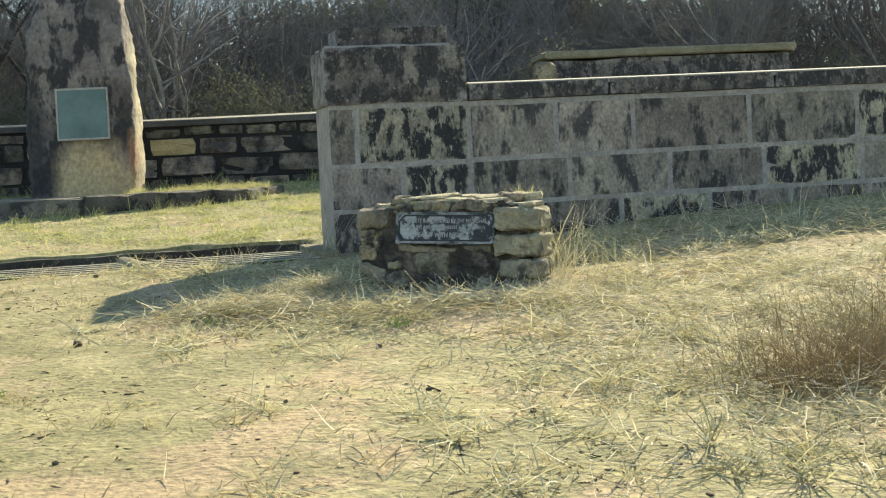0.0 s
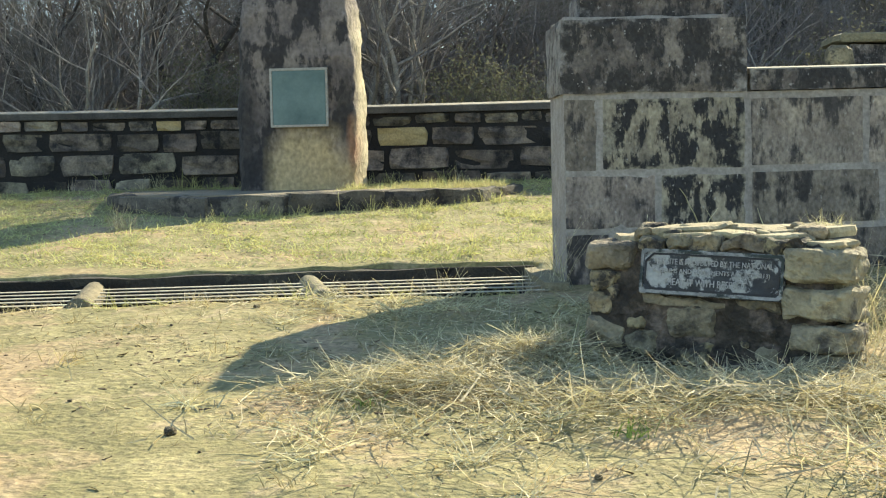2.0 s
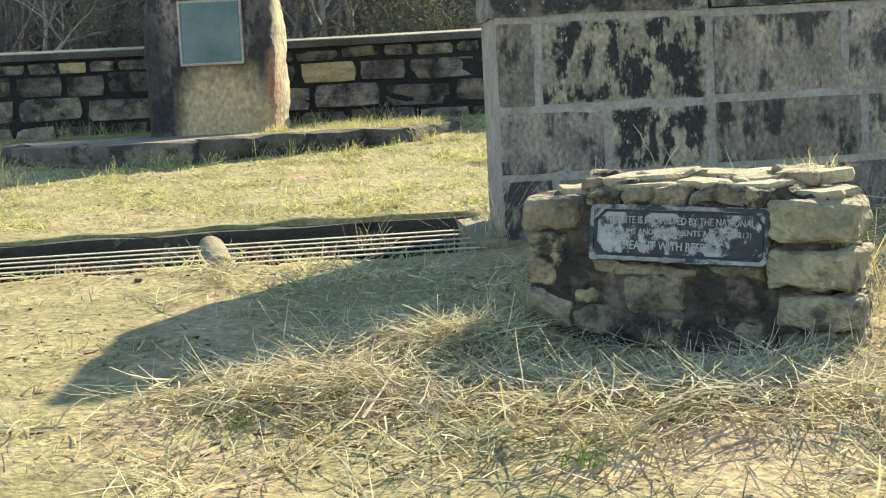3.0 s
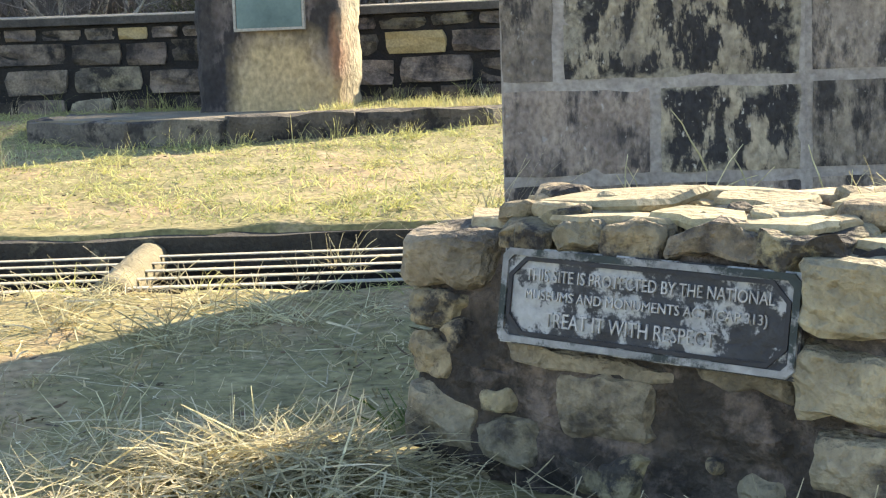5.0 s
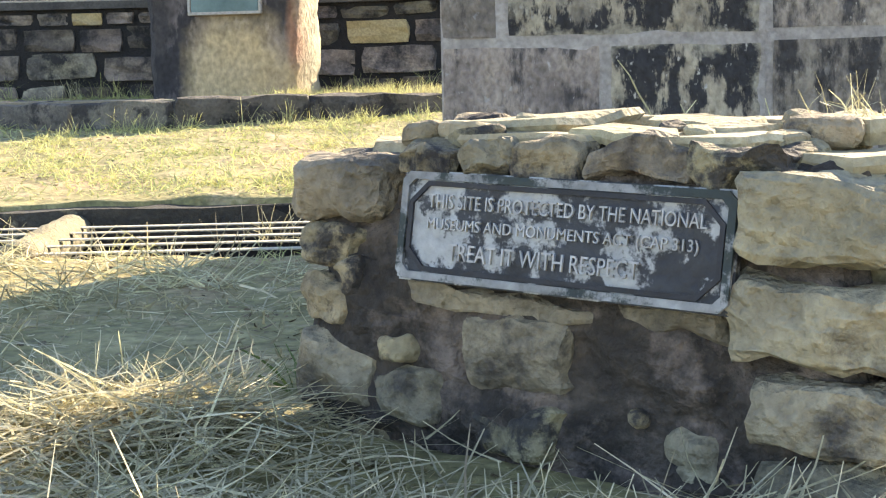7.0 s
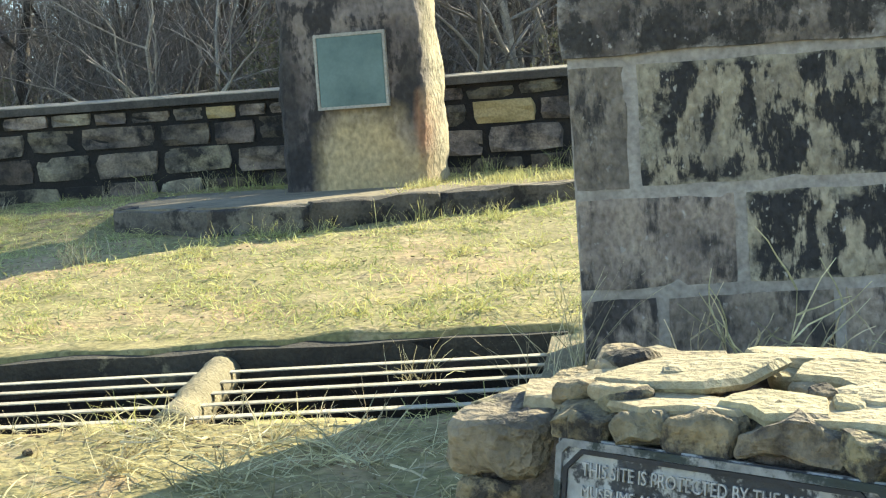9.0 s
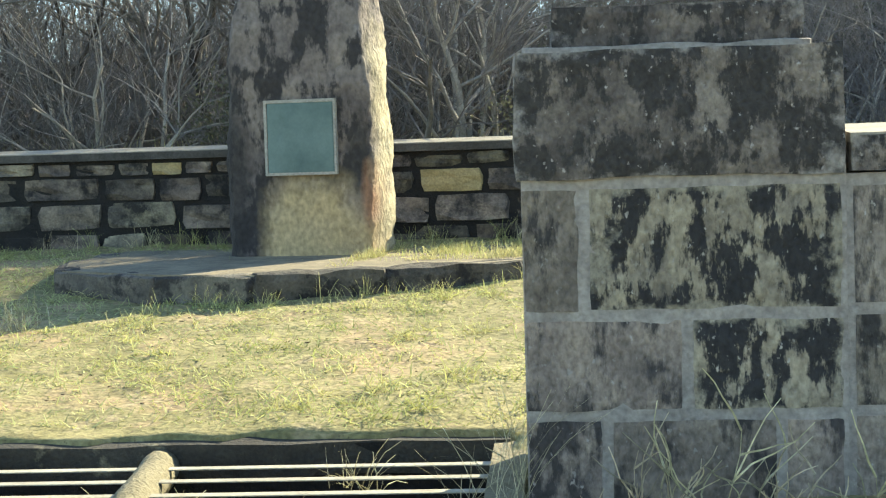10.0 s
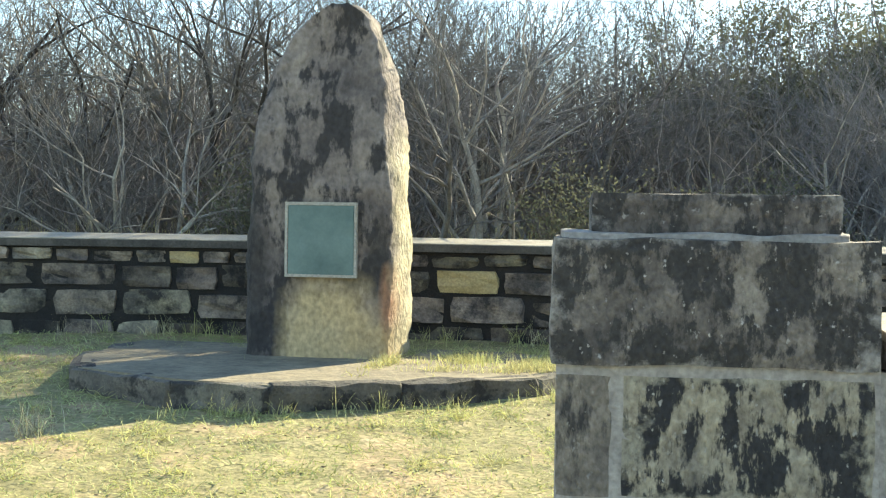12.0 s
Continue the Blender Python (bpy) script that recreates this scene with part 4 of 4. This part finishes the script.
def build_tufts():
    rnd = random.Random(77)
    lab = "tuft of tall pale dry grass against the wall"
    for s in np.arange(-5.6, 3.2, 0.16):
        if rnd.random() < 0.62:
            m = back_frame(s + rnd.uniform(-0.07, 0.07)) @ Vector((0, -rnd.uniform(0.05, 0.4), 0))
            tuft(m.x, m.y, rnd.randint(14, 34), rnd.uniform(0.12, 0.26), 0.035, M_STRAW if rnd.random() < 0.6 else M_LAWN, lab, rnd.randrange(9999))
    for i in range(26):
        a = rnd.uniform(0, 1)
        x, y = (-3.4 + 3.0 * a, 3.42 + 1.3 * max(0, a - 0.45) ** 1.3 * 1.6)
        tuft(x, y - rnd.uniform(0, 0.08), rnd.randint(8, 20), rnd.uniform(0.06, 0.16), 0.03, M_LAWN, "short dry grass tuft below the platform kerb", rnd.randrange(9999))
    for i in range(16):
        x, y = rnd.uniform(-1.7, -0.6), rnd.uniform(4.5, 5.0)
        tuft(x, y, rnd.randint(20, 40), rnd.uniform(0.05, 0.13), 0.05, M_LAWN, "yellow grass tuft growing on the platform", rnd.randrange(9999), z=0.345)
    tuft(-3.15, 2.72, 70, 0.2, 0.06, M_STRAW, "pale dry grass tuft on the lawn", 5)
    # tall stems by the cairn and the wall
    for x, y, c, h, sp in ((1.12, -1.75, 46, 0.5, 0.07), (1.25, -1.5, 40, 0.42, 0.09), (1.05, -2.1, 40, 0.3, 0.08), (1.35, -1.9, 50, 0.34, 0.12), (1.2, -2.3, 40, 0.24, 0.12), (1.5, -1.2, 30, 0.5, 0.12),
                           (-0.03, -0.12, 24, 0.45, 0.025), (-0.06, 0.15, 26, 0.42, 0.04), (1.7, -0.35, 40, 0.3, 0.15), (2.4, -0.4, 50, 0.28, 0.2), (3.2, -0.5, 60, 0.3, 0.25)):
        tuft(x, y, c, h, sp, M_STRAW, "tall bleached dry grass beside the stonework", int(x * 100 + y * 10 + 900), 0.5, width=0.004)
    for x, y, c, h in ((0.05, -1.62, 26, 0.1), (-0.6, -2.7, 20, 0.07), (-1.9, -4.6, 24, 0.06), (-1.3, -3.9, 20, 0.05), (0.2, -3.1, 26, 0.07), (-2.4, -6.0, 26, 0.06)):
        tuft(x, y, c, h, 0.03, M_GREEN, "small green weed in the straw", int(c * 7 + h * 100), 0.9, width=0.008, name="green_weed")
    # straw heap stems in front of the cairn
    for x, y, c, h in ((0.4, -2.45, 30, 0.2), (0.75, -2.62, 30, 0.16), (0.1, -2.5, 40, 0.15), (-0.08, -2.05, 90, 0.13), (-0.22, -2.1, 70, 0.11), (1.0, -2.7, 40, 0.15)):
        tuft(x, y, c, h, 0.09, M_STRAW, "bent dry grass stems lying against the cairn", int(x * 50 + 333), 1.5, width=0.004)
    # along and in the cattle grid
    for i in range(44):
        m = GRID @ Vector((-4.6 + 4.5 * i / 43 + rnd.uniform(-0.05, 0.05), -GRID_HALF - 0.02 + rnd.uniform(-0.06, 0.03), 0))
        tuft(m.x, m.y, rnd.randint(10, 26), rnd.uniform(0.05, 0.14), 0.04, M_STRAW if rnd.random() < 0.5 else M_LAWN, "dry grass fringe along the pit edge", rnd.randrange(9999), 1.1, z=ground_z(m.x, m.y - 0.1) + 0.005, width=0.004)
    for lx, ly, hh in ((-0.45, 0.1, 0.2), (-0.55, 0.2, 0.16), (-0.12, -0.2, 0.25), (-0.9, -0.42, 0.2), (-1.0, -0.3, 0.16)):
        m = GRID @ Vector((lx, ly, 0))
        tuft(m.x, m.y, 14, hh, 0.03, M_STRAW, "thin dry grass growing up through the bars", int(lx * -900), 1.0, z=m.z - 0.05, width=0.004)
    m = CAIRN @ Vector((0.3, 0.42, 0.46))
    tuft(m.x, m.y, 120, 0.09, 0.035, M_STRAW, "dry grass tuft caught on top of the cairn", 64, 1.2, z=m.z, width=0.003)
    # rusty clumps beside the path
    for x, y, c in ((1.5, -4.6, 900), (1.95, -4.3, 700), (2.3, -3.9, 500)):
        tuft(x, y, c, 0.4, 0.16, M_RUST, "rounded clump of fine rusty dry grass", int(x * 77), 1.0, width=0.003, name="grass_clump")


M_RUST = material("rusty_grass", [(0.2, 0.13, 0.06), (0.38, 0.28, 0.14)], 6, rough=0.8, bump=0, vary=0.1)
build_tufts()


def build_pebbles():
    rnd = random.Random(9)
    meshes = []
    for k in range(4):
        me = bpy.data.meshes.new("pebble")
        bm = stone((1, 1, 0.7), 2, 2.6, 0.12, 700 + k, 1.5)
        bm.to_mesh(me)
        bm.free()
        me.materials.append(M_CAIRN)
        meshes.append(me)
    spots = [(-1.157, -2.95, 0.05), (-1.9, -3.6, 0.025), (-0.9, -5.0, 0.02), (-1.4, -0.7, 0.03), (-2.5, -1.9, 0.025)]
    spots += [(rnd.uniform(-2.6, 1.4), rnd.uniform(-7.2, -0.9), rnd.uniform(0.01, 0.024)) for _ in range(40)]
    for x, y, s in spots:
        if blocked(x, y):
            continue
        ob = new("pebble", meshes[rnd.randrange(4)])
        ob.matrix_world = pose(x, y, ground_z(x, y) + s * 0.2, 0, 0, rnd.uniform(0, 360)) @ Matrix.Diagonal((s, s * rnd.uniform(0.7, 1), s, 1))
        tagged(ob, "small brown stone lying on bare soil", "stone", "loose pebbles")


build_pebbles()


def build_crumbs():
    """Clods, bark crumbs and droppings, too small and many to count."""
    rnd = random.Random(61)
    shape = stone((1, 1, 0.6), 1, 2.6, 0.14, 810, 1.5)
    shape.verts.ensure_lookup_table()
    vs, fs = [v.co.copy() for v in shape.verts], [[v.index for v in f.verts] for f in shape.faces]
    shape.free()
    for name, count, xr, yr, where, label in (
            ("soil_crumbs", 1900, (-4.2, 3.2), (-8.6, -0.4), lambda x, y: 0.12 + smoothstep(0.0, 0.35, noise.noise((x * 1.6, y * 1.6, 31.0))), "dark brown clods and bark crumbs on pale soil"),
            ("lawn_crumbs", 900, (-5.0, 0.0), (0.9, 4.6), lambda x, y: 0.15 + smoothstep(0.0, 0.3, noise.noise((x * 1.8, y * 1.8, 35.0))), "dark crumbs and dead leaves in the dry lawn")):
        verts, faces = [], []
        for x, y, z in scatter(count, xr, yr, where, count):
            k, a = 0.004 + 0.016 * rnd.random() ** 3, rnd.uniform(0, 6.283)
            q, long = len(verts), rnd.uniform(0.8, 2.4)
            for p in vs:
                u, v = p.x * k * long, p.y * k
                verts.append((x + u * math.cos(a) - v * math.sin(a), y + u * math.sin(a) + v * math.cos(a), z + 0.001 + p.z * k * 0.6))
            faces += [[q + i for i in f] for f in fs]
        tagged(flat_mesh(name, verts, faces, M_LITTER), label, "leaf litter", kind="stuff")


build_crumbs()


# ---- leafless wood ----
class Tubes:
    def __init__(self):
        self.v, self.f = [], []

    def tube(self, pts, radii, sides):
        start = len(self.v)
        for i, (p, r) in enumerate(zip(pts, radii)):
            d = (pts[min(i + 1, len(pts) - 1)] - pts[max(i - 1, 0)]).normalized()
            a = d.cross(Vector((0.31, 0.9, 0.2))).normalized()
            b = d.cross(a)
            for k in range(sides):
                t = 2 * math.pi * k / sides
                self.v.append(p + a * (math.cos(t) * r) + b * (math.sin(t) * r))
        for i in range(len(pts) - 1):
            for k in range(sides):
                q, w = start + i * sides + k, start + i * sides + (k + 1) % sides
                self.f.append((q, w, w + sides, q + sides))


def grow(limbs, twigs, tips, rnd, p, d, r, length, level, most):
    steps = 6 if level == 0 else 5 if level == 1 else 4 if level == 2 else 2
    pts, radii = [p.copy()], [r]
    for i in range(steps):
        wob = Vector((rnd.uniform(-1, 1), rnd.uniform(-1, 1), rnd.uniform(-0.7, 0.9)))
        d = (d + wob * (0.3 if level < 2 else 0.34)).normalized()
        p = p + d * (length / steps)
        pts.append(p.copy())
        radii.append(r * (1 - 0.62 * (i + 1) / steps))
    (limbs if level < 2 else twigs).tube(pts, radii, 5 if level == 0 else 4 if level == 1 else 3)
    if level >= most:
        tips.append(pts[-1])
        tips.append(pts[-2])
        return
    kids = (6, 5, 4, 3)[min(level, 3)]
    for k in range(kids):
        i = rnd.randint(2 if level == 0 else 1, steps)
        side = Vector((rnd.uniform(-1, 1), rnd.uniform(-1, 1), rnd.uniform(-0.25, 0.75))).normalized()
        nd = (pts[i] - pts[i - 1]).normalized() * 0.75 + side * 0.85
        grow(limbs, twigs, tips, rnd, pts[i], nd.normalized(), max(0.0035, radii[i] * 0.62), length * rnd.uniform(0.5, 0.72), level + 1, most)


def make_tree(name, seed, stems, height, most, leaves, label, spread=0.4, bark=None, girth=0.6, leaf=0.042):
    rnd = random.Random(seed)
    limbs, twigs, tips = Tubes(), Tubes(), []
    for s in range(stems):
        a = 6.283 * s / stems + rnd.uniform(-0.5, 0.5)
        d = Vector((math.cos(a) * spread, math.sin(a) * spread, 1)).normalized()
        grow(limbs, twigs, tips, rnd, Vector((math.cos(a) * 0.08, math.sin(a) * 0.08, -0.05)), d, rnd.uniform(0.03, 0.075) * girth * height / 3.5, height * rnd.uniform(0.45, 0.6), 0, most)
    t = empty(name, pose(0, 0, 0), label, "tree" if height > 2 else "shrub")
    flat_mesh("trunk", limbs.v, limbs.f, bark or M_BARK, t, smooth=True)
    flat_mesh("crown", twigs.v, twigs.f, M_TWIG, t)
    if leaves:
        v, f = [], []
        for _ in range(leaves):
            c = rnd.choice(tips) + Vector([rnd.gauss(0, 0.09) for _ in range(3)])
            a, b = Vector([rnd.gauss(0, 1) for _ in range(3)]).normalized() * leaf, Vector([rnd.gauss(0, 1) for _ in range(3)]).normalized() * leaf * 0.57
            q = len(v)
            v += [c - a, c + b, c + a, c - b]
            f.append((q, q + 1, q + 2, q + 3))
        flat_mesh("leaves", v, f, M_LEAF, t)
    return t


def build_wood():
    bare = "leafless grey thorn tree with many fine branches"
    kinds = [make_tree("bare_tree", 1, 4, 5.0, 4, 0, bare), make_tree("bare_tree", 2, 4, 4.4, 4, 0, bare), make_tree("bare_tree", 3, 3, 5.6, 4, 0, bare),
             make_tree("bare_tree", 4, 5, 3.4, 4, 0, bare), make_tree("leafy_tree", 5, 4, 4.6, 4, 22000, "dusty grey-green leafy tree among bare ones"),
             make_tree("shrub", 6, 6, 1.7, 3, 7000, "low dull olive shrub behind the wall", leaf=0.022)]
    pale = "pale-stemmed bare tree with stems fanning from the ground"
    fan = make_tree("bare_tree", 11, 9, 3.2, 2, 0, pale, 0.6, M_PALEBARK, 0.7)
    slim = make_tree("bare_tree", 12, 4, 4.2, 3, 0, pale, 0.22, M_PALEBARK, 0.6)
    dark = make_tree("bare_tree", 13, 3, 4.6, 3, 0, "dark gnarled bare tree with thick bent limbs", 0.6, M_DARKBARK, 1.25)
    for ob, x, y, turn in ((fan, -5.3, 8.7, 0), (slim, -1.7, 8.8, 30), (dark, -4.5, 9.6, 70)):
        ob.matrix_world = pose(x, y, ground_z(x, y) - 0.03, 0, 0, turn)
        ob["group"] = "trees of the wood"
    for src, x, y, turn, size in ((fan, -8.2, 9.2, 130, 1), (slim, -2.4, 10.5, 200, 0.9), (dark, -7.4, 10.4, 20, 1), (slim, 1.6, 9.2, 110, 0.7), (dark, 3.4, 12.6, 210, 1), (fan, 0.4, 10.0, 250, 0.8)):
        copy_thing(src, pose(x, y, ground_z(x, y) - 0.03, 0, 0, turn)).scale = (size, size, size)
    tops = [max(v.co.z for ob in k.children for v in ob.data.vertices) for k in kinds]
    for x, y, turn in ((-0.2, 15.4, 40), (1.0, 14.6, 150), (2.0, 15.6, 220), (2.9, 14.6, 10), (0.4, 17.0, 330), (4.3, 15.3, 95), (5.6, 14.4, 180), (7.4, 15.6, 260), (3.4, 17.0, 300), (6.3, 17.4, 60)):
        ob = copy_thing(kinds[4], pose(x, y, ground_z(x, y) - 0.03, 0, 0, turn))
        ob.scale = [(1.1 + 0.16 * (y + 4)) / tops[4]] * 3
        ob["group"] = "trees of the wood"
    rnd = random.Random(44)
    spots = []
    for row, (y, step) in enumerate(((8.4, 1.5), (10.2, 1.4), (12.4, 1.5), (15.0, 2.0), (19.0, 3.2))):
        x0, x1 = -5.5 - 0.5 * (y + 4), 5.0 + 0.42 * (y + 4)
        x = x0 + rnd.uniform(0, step)
        while x < x1:
            spots.append((x, y + rnd.uniform(-0.8, 0.8), row))
            x += step * rnd.uniform(0.7, 1.3)
    for i, (x, y, row) in enumerate(spots):
        if row == 0:
            k = rnd.choice((3, 5, 5, 1))
        else:
            k = rnd.choice((0, 1, 2, 3, 0, 2, 1, 4 if x > 1.0 else 5))
        if k == 4 and y < 14:
            k = 1
        s = rnd.uniform(0.75, 1.1) * (0.8 if row == 0 and k != 5 else 1.0) * (1 + 0.035 * max(0, row - 2))
        if -5 < x - 0.51 * (y - 3) < 1.2:                  # the low trees that let the sun reach the lawn
            s = min(s, 0.62 * (y - 4.6) / tops[k])
        m = pose(x, y, ground_z(x, y) - 0.03, 0, 0, rnd.uniform(0, 360))
        ob = copy_thing(kinds[k], m)
        ob.scale = (s, s, s * rnd.uniform(0.9, 1.1))
        ob["group"] = "trees of the wood" if k < 5 else "shrubs behind the wall"
    for i, k in enumerate(kinds):
        k.matrix_world = pose(-9 + 3.2 * i, 20.5, ground_z(0, 20), 0, 0, 40 * i)
        k["group"] = "trees of the wood" if i < 5 else "shrubs behind the wall"


M_PALEBARK = material("pale_bark", [(0.2, 0.18, 0.155), (0.5, 0.46, 0.4)], 6, bump=0.3, vary=0.1)
M_DARKBARK = material("dark_bark", [(0.03, 0.027, 0.025), (0.1, 0.088, 0.078)], 6, bump=0.5, vary=0.1)
build_wood()


def build_weeds():
    """Dead branching weeds before the pillar and stray stems at the cairn's foot."""
    rnd = random.Random(17)
    for x, y, h in ((0.33, -0.25, 0.42), (0.42, -0.3, 0.38), (0.6, -0.35, 0.62), (0.72, -0.3, 0.4), (0.83, -0.4, 0.38), (0.95, -0.5, 0.42), (1.08, -0.45, 0.36), (0.25, -0.5, 0.25),
                    (1.3, -5.6, 0.22), (1.6, -6.2, 0.3), (0.9, -5.3, 0.2), (2.1, -5.0, 0.26)):
        limbs, twigs = Tubes(), Tubes()
        for k in range(3):
            d = Vector((rnd.uniform(-0.5, 0.5), rnd.uniform(-0.4, 0.4), 1)).normalized()
            grow(limbs, limbs, [], rnd, Vector((rnd.uniform(-0.02, 0.02), rnd.uniform(-0.02, 0.02), -0.02)), d, 0.0024, 0.68 * h * rnd.uniform(0.6, 1), 1, 2)
        ob = flat_mesh("dead_weed", limbs.v, limbs.f, M_STRAW)
        ob.location = (x, y, ground_z(x, y))
        tagged(ob, "dead pale branching weed standing in dry grass", "weed", kind="stuff")


build_weeds()


def build_far_wood():
    """Distant thicket: an uneven bank of brush far behind the trees."""
    verts, faces, n = [], [], 260
    for i in range(n + 1):
        x = -60 + 120 * i / n
        h = 3.6 + 1.0 * noise.noise((x * 0.15, 1, 1)) + 0.8 * noise.noise((x * 0.9, 3, 1)) + 0.6 * noise.noise((x * 3.1, 3, 5))
        y = 36 + 1.5 * noise.noise((x * 0.3, 7, 2))
        for k in range(6):
            verts.append((x + 0.4 * noise.noise((x, k, 3)), y + 0.35 * k + 0.5 * noise.noise((x * 1.3, k * 2.1, 9)), 0.2 + h * k / 5))
    for i in range(n):
        for k in range(5):
            a = i * 6 + k
            faces.append((a, a + 6, a + 7, a + 1))
    tagged(flat_mesh("backdrop", verts, faces, M_BRUSH), "distant grey-brown leafless thicket", "woods", kind="structure")


M_BRUSH = material("far_brush", [(0.09, 0.082, 0.079), (0.18, 0.164, 0.157), (0.28, 0.258, 0.245)], 0.9, bump=0.8, fine=6, vary=0, streak=0.5)
build_far_wood()


def build_brush():
    """Tangled dry brush filling the wood between the trees."""
    for name, count, y0, y1, low, high, wide, mat, label in (
            ("near_brush", 15000, 8.6, 13.0, 0.5, 1.5, 0.012, M_TWIG, "grey tangle of dry twigs under the trees"),
            ("deep_brush", 26000, 13.0, 30.0, 1.6, 4.6, 0.034, M_BRUSH, "dense grey-brown leafless brush deep in the wood")):
        r = np.random.RandomState(count)
        np.random.seed(count)
        y = y0 + (y1 - y0) * r.rand(count)
        x = (r.rand(count) - 0.52) * (12 + 1.15 * (y + 4))
        swell = np.array([0.75 + 0.55 * noise.noise((a * 0.35, b * 0.35, 41.0)) for a, b in zip(x, y)])
        base = np.stack([x, y, np.array([ground_z(a, b) for a, b in zip(x, y)]) - 0.03 + 0.35 * high * r.rand(count) ** 2], -1)
        ribbons(name, base, r.rand(count) * 6.283, (low + (high - low) * r.rand(count)) * swell, 0.5 + r.rand(count) * 1.0, (r.rand(count) - 0.5) * 1.3,
                wide * (0.4 + r.rand(count)), mat, label, "brush", flat=False)
    count = 5000
    r = np.random.RandomState(3)
    np.random.seed(3)
    x, y = -9 + 16 * r.rand(count), 7.6 + 1.8 * r.rand(count)
    base = np.stack([x, y, np.array([ground_z(a, b) for a, b in zip(x, y)])], -1)
    ribbons("wood_edge_grass", base, r.rand(count) * 6.283, 0.5 + 0.5 * r.rand(count), 0.9 + 0.6 * r.rand(count), (r.rand(count) - 0.7) * 1.2,
            0.006 + 0.006 * r.rand(count), M_LAWN, "tall yellow-green grass at the wood's edge", "grass", flat=False)


build_brush()
